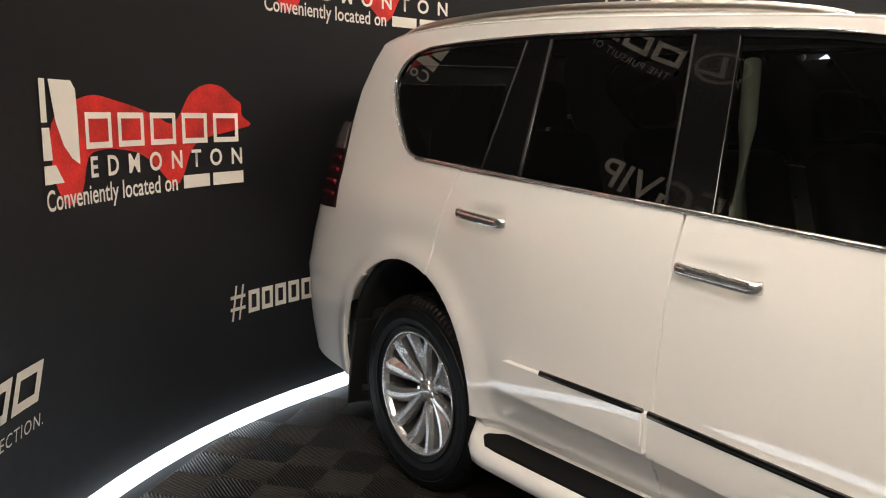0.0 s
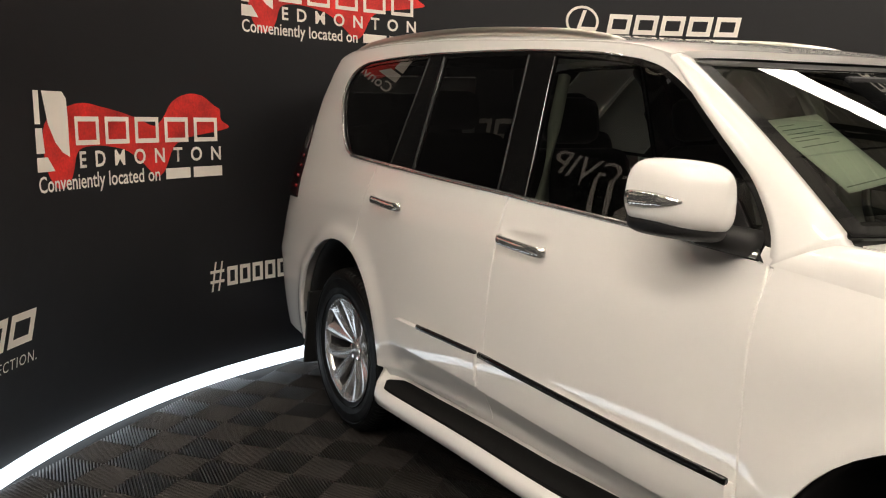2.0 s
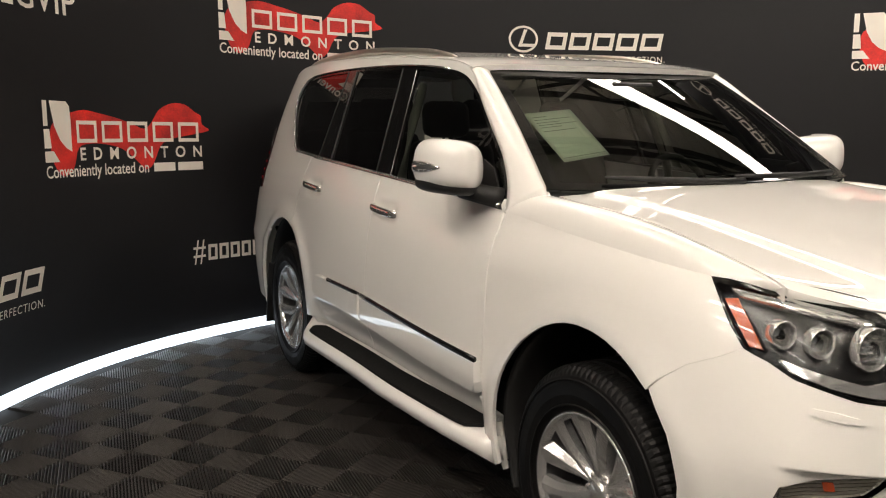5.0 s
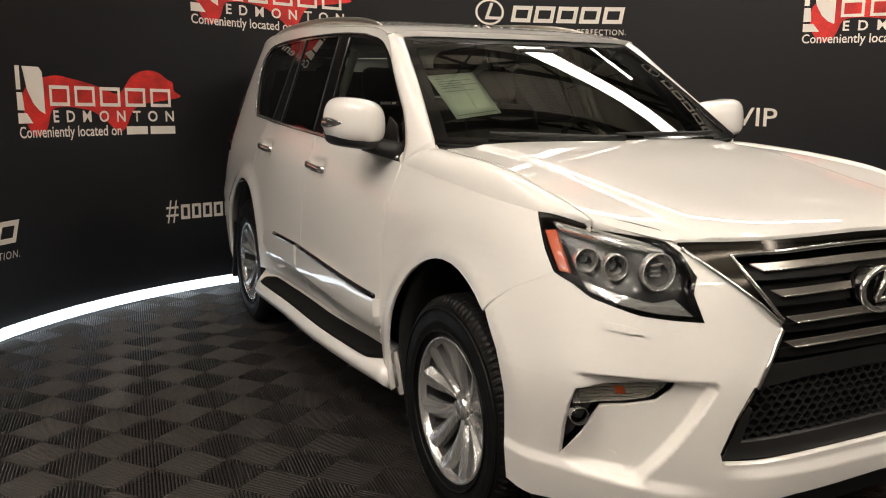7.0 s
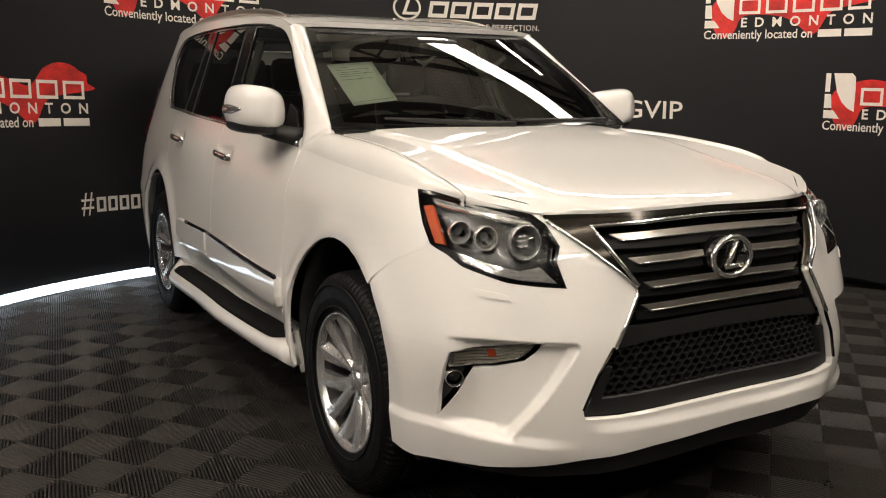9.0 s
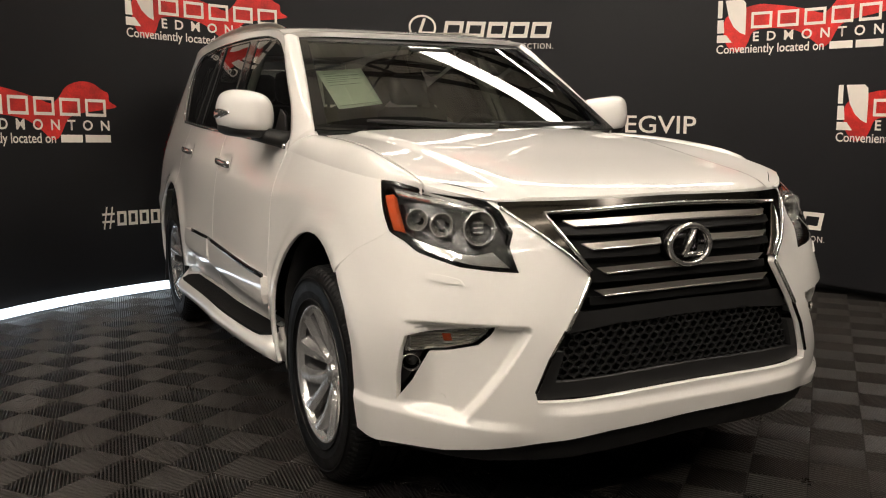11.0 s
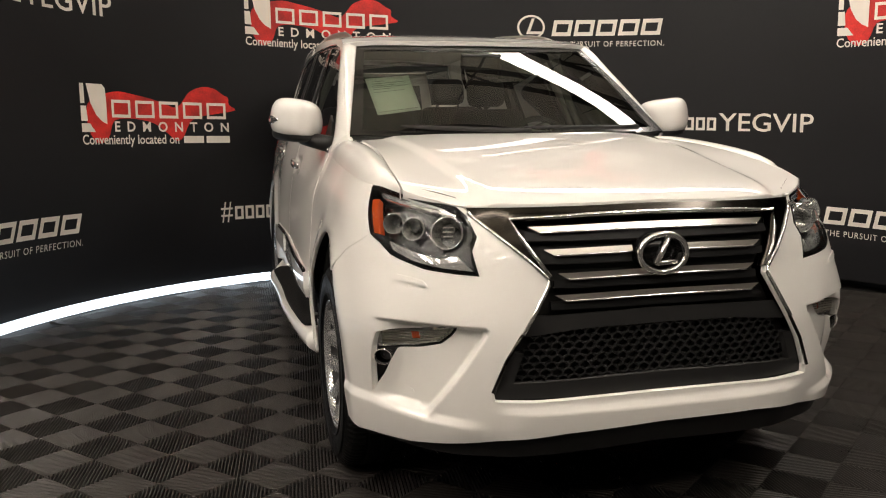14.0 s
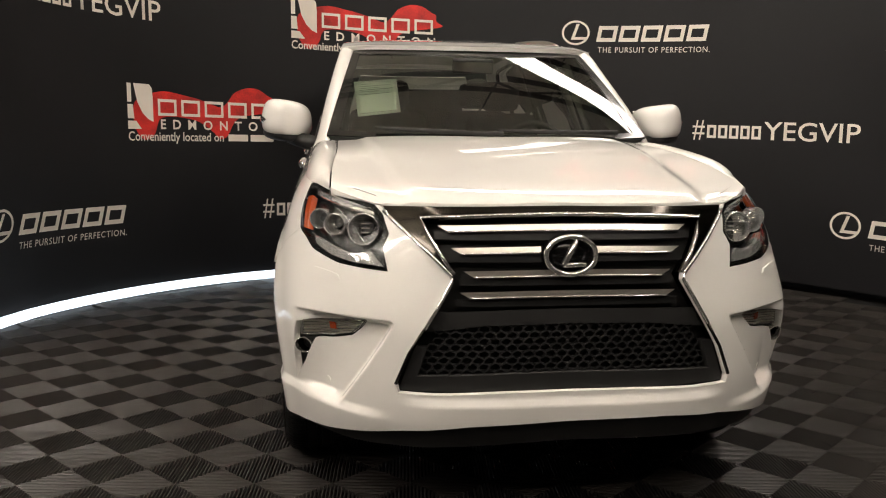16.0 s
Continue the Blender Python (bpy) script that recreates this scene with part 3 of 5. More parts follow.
# hood, roof, windscreen
bm = bmesh.new()
rows = []
for i in range(121):
    x = -0.699 + 1.398 * i / 120
    y0, y1 = hood_front(x), 0.37 + 0.10 * (abs(x) / 0.7) ** 2
    rows.append([hood_surf(x, y0 + (y1 - y0) * (j / 80) ** 1.4) for j in range(81)])
grid_mesh(bm, rows)
for edge in (rows[0], rows[-1], [r[-1] for r in rows]):
    grid_mesh(bm, [edge, [(p[0] * 0.996, p[1] - 0.004, p[2] - 0.03) for p in edge]])
nose = [r[0] for r in rows]                          # rolled leading edge
grid_mesh(bm, [nose, [(x, y - 0.002, z - 0.006) for x, y, z in nose], [(x, y + 0.001, z - 0.022) for x, y, z in nose], [(x, y + 0.02, z - 0.026) for x, y, z in nose]])
bmesh.ops.recalc_face_normals(bm, faces=bm.faces)
HOOD = part("hood", bm, PAINT, CAR, "pearl white bonnet with raised centre", True)
bm = bmesh.new()
rows = []
for i in range(65):
    k = math.sin(math.pi / 2 * (-1 + i / 32))
    y1 = 3.5 - 0.13 * abs(k) ** 6
    row = [roof_surf(k, 0.985 + 0.01 * k * k + (y1 - 0.985) * j / 44) for j in range(45)]
    rows.append([(p[0], p[1], p[2] + 0.004) for p in row])
grid_mesh(bm, rows)
for r in (rows[0], rows[-1]):
    grid_mesh(bm, [r, [(p[0] * 0.996, p[1], p[2] - 0.03) for p in r]])
for k in (0, -1):
    edge = [r[k] for r in rows]
    grid_mesh(bm, [edge, [(p[0], p[1] + (0.006 if k == 0 else -0.006), p[2] - 0.02) for p in edge]])
bmesh.ops.recalc_face_normals(bm, faces=bm.faces)
part("roof", bm, PAINT, CAR, "pearl white roof", True)
ws = panel("windscreen", [(-0.985, 0.0), (0.985, 0.0), (0.985, 0.985), (-0.985, 0.985)], screen_surf, GLASS_WS, CAR, step=0.08, depth=0, label="clear laminated windscreen")
ring = [(-1.0, -0.02), (1.0, -0.02), (1.0, 1.0), (-1.0, 1.0)]
panel("windscreen_seal", ring, screen_surf, BLACK_GLOSS, CAR, holes=[[(-0.93, 0.03), (0.93, 0.03), (0.94, 0.955), (-0.94, 0.955)]], step=0.05, depth=0.01, lift=0.002)
bm = bmesh.new()
rows = []
for i in range(25):
    s = -1 + i / 12
    a, b = Vector(screen_surf(s, 0.0)), Vector((s * 0.72, 0.462 - 0.095 * (1 - s * s), hood_z(s * 0.69, 0.40) - 0.012))
    rows.append([a + Vector((0, 0.05, -0.02)), a + Vector((0, -0.01, -0.004)), b, b + Vector((0, -0.05, -0.03))])
grid_mesh(bm, rows)
bmesh.ops.recalc_face_normals(bm, faces=bm.faces)
part("cowl", bm, BLACK_PLASTIC, CAR, "black plastic cowl below the windscreen", True)
for s0, s1 in ((-0.72, 0.05), (0.02, 0.80)):
    bm = bmesh.new()
    tube(bm, [Vector(screen_surf(s0 + (s1 - s0) * i / 8, 0.015 + 0.035 * (1 - i / 8))) + Vector((0, -0.018, 0.012)) for i in range(9)], [0.005, 0.008, 0.010, 0.011, 0.011, 0.011, 0.010, 0.012, 0.013], 6)
    part("wiper", bm, BLACK_PLASTIC, CAR, "black windscreen wiper", True)


def side_body(sg):
    S = side(sg)
    # front fender with its rolled shoulder
    zs = lambda y: 1.010 + 0.085 * (y + 0.3)
    hl = [(-0.298, zs(-0.298)), (-0.345, 0.967), (-0.39, 0.92), (-0.437, 0.872)]
    seam = [(-0.394, 0.848), (-0.313, 0.813), (-0.250, 0.765), (-0.229, 0.738)]
    gap = [(0.475, 0.275), (0.545, 0.275), (0.545, 0.60), (0.55, 0.75), (0.562, 0.92), (0.572, 1.0), (0.572, zs(0.572))]
    fender = panel("front_fender", hl + seam + arc(ARCH_F, 127.5, -14) + gap, S, PAINT, CAR, step=0.028, label="pearl white front wing with round wheel arch")
    bm = bmesh.new()
    rows = []
    for i in range(34):
        y = -0.475 + (0.615 + 0.475) * i / 33
        p2 = Vector((sg * 0.7045, y, hood_z(0.70, y) - 0.002))
        if y > -0.298:
            p0 = Vector(S(y, zs(y)))
            t1 = (Vector(S(y, zs(y) + 0.004)) - p0).normalized()
            p1 = p0 + t1 * max(0.012, p2.z - p0.z) * 0.75
            p1.z = max(p1.z, p2.z + 0.034 * step01(-0.40, -0.15, y) * (1 - step01(0.35, 0.6, y)))
        else:                                        # along the headlamp's upper edge
            k = (y + 0.475) / 0.177
            a_, b_, c_ = fp(0.702, 0.992), fp(0.741, 1.008), sp(-0.298, zs(-0.298))
            q_ = [v + (w - v) * k * 2 for v, w in zip(a_, b_)] if k < 0.5 else [v + (w - v) * (k * 2 - 1) for v, w in zip(b_, c_)]
            p0 = Vector(front(sg * q_[0], q_[1]))
            p1 = (p0 + p2) / 2 + Vector((sg * 0.012 * k, 0, 0.006 + 0.012 * k))
        rows.append([p0 * (1 - t) ** 2 + p1 * 2 * t * (1 - t) + p2 * t * t for t in [k / 10 for k in range(11)]] + [p2 + Vector((0, 0, -0.03))])
    grid_mesh(bm, rows)
    bmesh.ops.recalc_face_normals(bm, faces=bm.faces)
    part("fender_shoulder", bm, PAINT, fender, smooth=True)
    ribbon("seam_flange", [(-0.434, 0.8702), (-0.415, 0.8593), (-0.394, 0.8475), (-0.367, 0.8358), (-0.34, 0.8242), (-0.313, 0.8125), (-0.290, 0.7958), (-0.268, 0.779), (-0.248, 0.7625), (-0.236, 0.7485)], S, PAINT, fender, 0.006, -0.007)
    ribbon("seam_flange", [(0.5485, 0.44), (0.5485, 0.60), (0.5535, 0.75), (0.5595, 0.84), (0.566, 0.92), (0.5745, 1.0), (0.578, 1.04), (0.583, 1.08)], S, PAINT, fender, 0.008, -0.0135)
    # turned-down front edge of the bonnet over the headlamp
    bm = bmesh.new()
    rows = []
    for i in range(19):
        x = 0.545 + 0.155 * i / 18
        a = Vector(hood_surf(sg * x, hood_front(x) + 0.001))
        b = Vector(front(*fp(sg * (x + 0.004), tab(x, LAMP_TOP)))) + Vector((0, -0.002, 0.003))
        c = (a + b) / 2 + Vector((0, -0.006, 0.004))
        rows.append([a * (1 - t) ** 2 + c * 2 * t * (1 - t) + b * t * t for t in (0, 0.2, 0.4, 0.6, 0.8, 1.0)] + [b + Vector((0, 0.03, -0.004))])
    grid_mesh(bm, rows)
    bmesh.ops.recalc_face_normals(bm, faces=bm.faces)
    part("hood_edge", bm, PAINT, HOOD, smooth=True)
    # doors
    dtop = [(1.592, belt(1.592) - 0.008), (1.2, belt(1.2) - 0.008), (0.9, belt(0.9) - 0.008), (0.592, 1.088)]
    door = panel("front_door", [(0.552, 0.415), (1.588, 0.415), (1.586, 0.8), (1.588, 1.02)] + dtop + [(0.580, 1.02), (0.570, 0.92), (0.557, 0.75), (0.552, 0.60)], S, PAINT, CAR, step=0.018, label="pearl white front door")
    rdoor = panel("rear_door", [(1.596, 0.415), (2.345, 0.415)] + arc(ARCH_R, 182, 112.5, 10, 0.004) + [(2.606, 0.90), (2.606, 0.97), (2.592, 1.06), (2.562, belt(2.56) - 0.012), (2.1, belt(2.1) - 0.008), (1.602, belt(1.6) - 0.008), (1.596, 1.02), (1.594, 0.8)],
                  S, PAINT, CAR, step=0.018, label="pearl white rear door cut by the wheel arch")
    # upper frame, rear pillar and quarter
    edge = [(p[0], p[1]) for p in spline([(0.585, 1.09, 0), (0.612, 1.16, 0), (0.683, 1.258, 0), (0.75, 1.316, 0), (0.85, 1.395, 0), (0.952, 1.477, 0), (1.076, 1.545, 0), (1.183, 1.577, 0)], 5)]
    top = [(y, tab(y, GLASS_TOP)) for y in (1.26, 1.35, 1.45, 1.6, 1.76, 2.0, 2.35, 2.6, 2.8, 2.93)]
    back = [(p[0], p[1]) for p in spline([(3.0, 1.657, 0), (3.10, 1.632, 0), (3.160, 1.580, 0), (3.166, 1.504, 0), (3.10, 1.41, 0), (3.015, 1.325, 0), (2.93, 1.262, 0), (2.86, 1.240, 0)], 4)]
    dlo = edge + top + back + [(y, belt(y)) for y in (2.56, 2.1, 1.6, 1.1, 0.8)]
    frame_poly = [edge[25], (1.03, 1.545), (1.10, 1.588)] + [(y, tab(y, ROOF_E)) for y in (1.2, 1.4, 1.72, 2.0, 2.4, 2.8, 3.2, 3.38)] + [(3.425, 1.62), (3.46, 1.50), (3.44, 1.372), (3.395, 1.18), (3.362, 1.006), (3.60, 1.00), (3.66, 0.90), (3.66, 0.72)]
    frame_poly += [(3.2, 0.745), (3.03, 0.775)] + arc(ARCH_R, 53, 111.5, 10) + [(2.613, 0.90), (2.613, 0.97), (2.599, 1.06), (2.569, belt(2.56) - 0.006)] + back[::-1] + top[::-1] + edge[26:][::-1]
    quarter = panel("quarter_panel", frame_poly, S, PAINT, CAR, step=0.016, label="pearl white rear quarter, pillar and roof rail frame")
    # windows
    gl = lambda y: (y, tab(y, GLASS_TOP) - 0.016)
    gf = [(y + 0.012, z - 0.012) for y, z in edge[6:-4]] + [gl(1.22), gl(1.35), gl(1.48), gl(1.598), (1.522, belt(1.522) + 0.004), (1.1, belt(1.1) + 0.004), (0.8, belt(0.8) + 0.004)]
    gr = [(1.672, belt(1.672) + 0.004), gl(1.744), gl(1.88), gl(2.1), gl(2.306), (2.255, belt(2.255) + 0.004)]
    gq = [(2.462, belt(2.462) + 0.004), gl(2.432), gl(2.7), gl(2.9)] + [(y - 0.006, z) for y, z in back[4:-2]] + [(2.86, 1.244)]
    wf = panel("window_frame", dlo, S, BLACK_GLOSS, CAR, holes=[gf, gr, gq], step=0.04, depth=0.02, lift=-0.004, label="gloss black window frame and pillar covers")
    panel("front_window", gf, S, GLASS_FRONT, wf, step=0.08, depth=0, lift=-0.009, label="clear front door glass")
    panel("rear_window", gr, S, GLASS_PRIV, wf, step=0.08, depth=0, lift=-0.009, label="dark tinted rear door glass")
    panel("quarter_window", gq, S, GLASS_PRIV, wf, step=0.08, depth=0, lift=-0.009, label="dark tinted quarter glass")
    ribbon("belt_moulding", [(y, belt(y) - 0.001) for y in np.linspace(0.62, 2.86, 30)], S, CHROME, CAR, 0.0085, 0.000, label="bright chrome belt moulding")
    ribbon("window_moulding", [(2.86, 1.239)] + back[::-1] + top[::-1], S, CHROME, CAR, 0.004, 0.002)
    for path in ([(2.258, belt(2.258)), (2.309, 1.642)], [(2.458, belt(2.458)), (2.428, 1.645)], [(1.669, belt(1.669)), (1.741, 1.618)]):
        ribbon("window_divider", [(path[0][0] + (path[1][0] - path[0][0]) * k / 6, path[0][1] + (path[1][1] - path[0][1]) * k / 6) for k in range(7)], S, BLACK_PLASTIC, wf, 0.0045, -0.005)
    # windscreen pillar
    bm = bmesh.new()
    D = spline([(0.585, 1.085, 0), (0.612, 1.16, 0), (0.683, 1.258, 0), (0.75, 1.316, 0), (0.85, 1.395, 0), (0.952, 1.477, 0), (1.03, 1.545, 0), (1.10, 1.588, 0)], 6)
    rows = []
    for i, d in enumerate(D):
        k = (d[0] - 0.585) / 0.515
        g, s = Vector(screen_surf(sg * 1.0, k)), Vector(S(d[0], d[1]))
        if i == len(D) - 1:
            g.z += 0.004
        c = (g + s) / 2 + Vector((sg * 0.020, -0.022, 0.012))
        rows.append([s + Vector((-sg * 0.012, 0.006, 0))] + [s * (1 - t) ** 2 + c * 2 * t * (1 - t) + g * t * t for t in [j / 8 for j in range(9)]] + [g + Vector((0, 0.01, -0.012))])
    base = [p + Vector((-sg * 0.022, -0.02, -0.05)) for p in rows[0]]
    grid_mesh(bm, [base] + rows)
    bmesh.ops.recalc_face_normals(bm, faces=bm.faces)
    part("windscreen_pillar", bm, PAINT, CAR, "pearl white windscreen pillar", True)
    # handles
    for (a, b), d in zip(HANDLES, (door, rdoor)):
        bm = bmesh.new()
        pts = [(sg * (width(a, b) + x), a + y, b + z) for y, x, z in ((0.118, 0.004, 0.006), (0.112, 0.018, 0.006), (0.09, 0.026, 0.005), (0, 0.030, 0), (-0.09, 0.026, -0.006), (-0.112, 0.018, -0.007), (-0.12, 0.002, -0.007))]
        tube(bm, [Vector(p) for p in spline(pts, 4)], 0.0165, 12, 0.55)
        part("door_handle", bm, CHROME, d, "chrome pull handle", True)
    # lower cladding and its bright strip
    panel("door_cladding", [(0.556, 0.497), (1.584, 0.533), (1.584, 0.640), (1.0, 0.622), (0.556, 0.600)], S, PAINT, door, step=0.04, depth=0.05, lift=0.027)
    panel("door_cladding", [(1.600, 0.535), (2.15, 0.552), (2.20, 0.565), (2.20, 0.60), (2.16, 0.648), (1.600, 0.642)], S, PAINT, rdoor, step=0.04, depth=0.05, lift=0.027)
    ribbon("cladding_strip", [(y, 0.606 + 0.037 * (y - 0.556)) for y in np.linspace(0.556, 1.584, 12)], S, BLACK_GLOSS, door, 0.011, 0.023, 0.7, "dark chrome strip")
    ribbon("cladding_strip", [(y, 0.645 + 0.012 * (y - 1.6)) for y in np.linspace(1.605, 1.99, 6)], S, BLACK_GLOSS, rdoor, 0.010, 0.023, 0.7, "dark chrome strip")
    panel("edge_guard", [(1.603, 0.556), (1.660, 0.562), (1.668, 0.60), (1.664, 0.640), (1.603, 0.643)], S, PAINT, rdoor, step=0.02, depth=0.02, lift=0.033, label="white clip-on edge guard")
    # sill and running board
    panel("sill", [(0.50, 0.24), (2.36, 0.24), (2.35, 0.408), (0.50, 0.408)], S, PAINT, CAR, step=0.06, depth=0.02, lift=-0.028)
    bm = bmesh.new()
    rows = []
    for i in range(41):
        y = 0.49 + (2.36 - 0.49) * i / 40
        e = min(1, min((y - 0.49) / 0.09, (2.36 - y) / 0.16))
        e = math.sqrt(max(0, 1 - (1 - e) ** 2))
        out = 0.865 + 0.122 * e if y > 1.3 else 0.938 + 0.049 * (y - 0.49) / 0.81
        rise = (0.10 if y > 1 else 0.0) * (1 - e) ** 2
        sec = ((0.80, 0.29), (out - 0.035, 0.275 + rise), (out - 0.006, 0.292 + rise), (out, 0.318 + rise), (out - 0.008, 0.345 + rise), (out - 0.028, 0.355 + rise), (0.858, 0.375 + rise), (0.80, 0.39 + rise))
        rows.append([(sg * x, y, z) for x, z in sec])
    vv = grid_mesh(bm, rows, closed_v=True)
    bm.faces.new(vv[0]), bm.faces.new(vv[-1][::-1])
    bmesh.ops.recalc_face_normals(bm, faces=bm.faces)
    rb = part("running_board", bm, PAINT, CAR, "white running board with a black rubber step pad", True)
    bm = bmesh.new()
    rows = []
    for i in range(33):
        y = 0.585 + (2.27 - 0.585) * i / 32
        e = min(1, min(y - 0.585, 2.27 - y) / 0.09)
        w = 0.012 + 0.040 * math.sqrt(max(0, 1 - (1 - e) ** 2))
        zz = lambda x: 0.355 + (0.959 - x) / 0.101 * 0.020
        c = 0.912 - 0.038 * max(0, 1.3 - y) / 0.81
        rows.append([(sg * x, y, zz(x) + d) for x, d in ((c - w, -0.004), (c - w + 0.004, 0.006), (c + w - 0.004, 0.006), (c + w, -0.004))])
    vv = grid_mesh(bm, rows, closed_v=True)
    bm.faces.new(vv[0]), bm.faces.new(vv[-1][::-1])
    bmesh.ops.recalc_face_normals(bm, faces=bm.faces)
    part("step_pad", bm, TREAD, rb, "black ribbed rubber step pad")
    # tail lamp
    tl = panel("tail_lamp", [(3.372, 1.010), (3.405, 1.18), (3.450, 1.368), (3.53, 1.372), (3.60, 1.30), (3.63, 1.15), (3.60, 1.03)], S, RED_LENS, CAR, step=0.03, depth=0.03, lift=0.006, label="dark red tail lamp cluster")
    panel("reversing_lens", [(3.43, 1.25), (3.455, 1.36), (3.53, 1.362), (3.57, 1.25)], S, SMOKE_LENS, tl, step=0.03, depth=0.004, lift=0.010)
    for z in (1.06, 1.11, 1.16, 1.21):
        ribbon("lamp_rib", [(3.385 + 0.25 * (z - 1.01), z), (3.45, z + 0.004), (3.52, z + 0.004), (3.57, z)], S, RED_RIB, tl, 0.010, 0.002)
    # door mirror
    bm = bmesh.new()
    def squircle(cx, cy, cz, ax, ay, az, zlo, zhi, n=26):
        rows = []
        for i in range(n + 1):
            la = -math.pi / 2 + math.pi * i / n
            row = []
            for j in range(2 * n):
                lo = 2 * math.pi * j / (2 * n)
                f = lambda w, m: math.copysign(abs(w) ** m, w)
                x, y, z = f(math.cos(la), 0.55) * f(math.cos(lo), 0.55), f(math.cos(la), 0.55) * f(math.sin(lo), 0.8), f(math.sin(la), 0.6)
                if y > 0:
                    y *= 0.45
                taper = 1 - 0.10 * (z if z > 0 else 0)
                row.append(Vector((cx + sg * ax * x * taper, cy + ay * y + 0.05 * (x if x > 0 else 0), cz + min(zhi, max(zlo, az * z + 0.01 * x))))) 
            rows.append(row)
        return rows
    grid_mesh(bm, squircle(sg * 0.934, 0.80, 1.232, 0.106, 0.132, 0.084, -0.070, 0.10), closed_v=True)
    bmesh.ops.remove_doubles(bm, verts=bm.verts, dist=0.0005)
    bmesh.ops.recalc_face_normals(bm, faces=bm.faces)
    mir = part("door_mirror", bm, PAINT, CAR, "pearl white door mirror with indicator strip", True)
    bm = bmesh.new()
    grid_mesh(bm, squircle(sg * 0.933, 0.803, 1.168, 0.098, 0.112, 0.034, -0.034, 0.02, 16), closed_v=True)
    bmesh.ops.remove_doubles(bm, verts=bm.verts, dist=0.0005)
    bmesh.ops.recalc_face_normals(bm, faces=bm.faces)
    part("mirror_base", bm, BLACK_PLASTIC, mir, smooth=True)
    bm = bmesh.new()
    tube(bm, [(sg * 0.90, 0.77, 1.155), (sg * 0.86, 0.71, 1.140), (sg * 0.82, 0.66, 1.128), (sg * 0.79, 0.64, 1.12)], [0.03, 0.032, 0.035, 0.04], 10, 0.6)
    part("mirror_arm", bm, BLACK_PLASTIC, mir, smooth=True)
    bm = bmesh.new()
    wrap = []
    for lo in (12, 0, -14, -28, -40, -50, -58):      # round the outer end of the shell
        cs, sn = math.cos(radians(lo)), math.sin(radians(lo))
        x, y = abs(cs) ** 0.55, math.copysign(abs(sn) ** 0.8, sn) * (0.45 if lo > 0 else 1)
        wrap.append((sg * (0.934 + 0.107 * x), 0.80 + 0.133 * y + 0.05 * x, 1.226))
    tube(bm, wrap, [0.017, 0.019, 0.019, 0.017, 0.013, 0.008, 0.003], 8, 0.35)
    part("mirror_indicator", bm, CHROME, mir, "bright indicator strip", True)
    bm = bmesh.new()
    add_box(bm, -0.085, -0.004, -0.055, 0.085, 0.004, 0.06, 0.003, pose(sg * 0.936, 0.862, 1.23))
    part("mirror_glass", bm, CHROME, mir)
    panel("mirror_sail", [(0.60, 1.088), (0.66, belt(0.66)), (0.80, belt(0.8)), (0.80, 1.25), (0.72, 1.22)], S, BLACK_PLASTIC, mir, step=0.03, depth=0.01, lift=0.004)
    # roof rail
    bm = bmesh.new()
    pts = []
    for y, h in ((1.28, -0.028), (1.36, -0.006), (1.5, 0.008), (1.7, 0.016), (2.2, 0.020), (2.7, 0.018), (3.1, 0.012), (3.27, 0.0), (3.36, -0.028)):
        p = roof_surf(sg * 0.90, y)
        pts.append((p[0], p[1], p[2] + h))
    tube(bm, spline(pts, 4), 0.017, 8, 0.8)
    part("roof_rail", bm, SATIN, CAR, "silver roof rail", True)
    # wheel arch liners
    for c, x0 in ((ARCH_F, 0.885), (ARCH_R, 0.885)):
        bm = bmesh.new()
        rows = []
        for i in range(41):
            a = radians(-25 + 230 * i / 40)
            xm = min(x0, width(min(3.3, max(-0.5, c[0] + (c[2] + 0.03) * math.cos(a))), max(0.3, c[1] + c[2] * math.sin(a))) - 0.035)
            rows.append([(sg * x, c[0] + r * math.cos(a), c[1] + r * math.sin(a)) for x, r in ((xm, c[2] + 0.001), (xm, c[2] + 0.02), (0.45, c[2] + 0.05), (0.45, c[2] + 0.03), (xm - 0.05, c[2] + 0.006))])
        grid_mesh(bm, rows, closed_v=True)
        bmesh.ops.recalc_face_normals(bm, faces=bm.faces)
        part("wheel_arch_liner", bm, LINER, CAR, smooth=True)
    # mud flap behind the rear wheel
    bm = bmesh.new()
    add_box(bm, -0.10, -0.008, -0.20, 0.10, 0.008, 0.17, 0.006, pose(sg * 0.82, 3.17, 0.40, 8, 0, 0))
    part("mud_flap", bm, BLACK_PLASTIC, CAR, "black rubber mud flap")


for sg in (-1, 1):
    side_body(sg)


# ---- front end ----
HL = ((0.764, 1.011), (0.741, 1.006), (0.690, 0.988), (0.625, 0.973), (0.573, 0.960), (0.550, 0.935), (0.533, 0.880), (0.550, 0.842), (0.537, 0.775), (0.600, 0.780), (0.671, 0.790), (0.748, 0.823), (0.770, 0.851))
SPINDLE = ((0.556, 0.957), (0.520, 0.921), (0.465, 0.874), (0.405, 0.822), (0.357, 0.775), (0.352, 0.755), (0.394, 0.685), (0.477, 0.548), (0.512, 0.455), (0.505, 0.432), (0.40, 0.430), (0.2, 0.436), (0, 0.438))
FOG = ((0.777, 0.582), (0.751, 0.597), (0.68, 0.615), (0.597, 0.634), (0.618, 0.600), (0.645, 0.569), (0.70, 0.545), (0.739, 0.533), (0.762, 0.45), (0.784, 0.381), (0.788, 0.46), (0.785, 0.53))
outer = [(0, 0.350), (0.3, 0.338), (0.48, 0.318), (0.59, 0.296), (0.69, 0.266), (0.79, 0.240)]
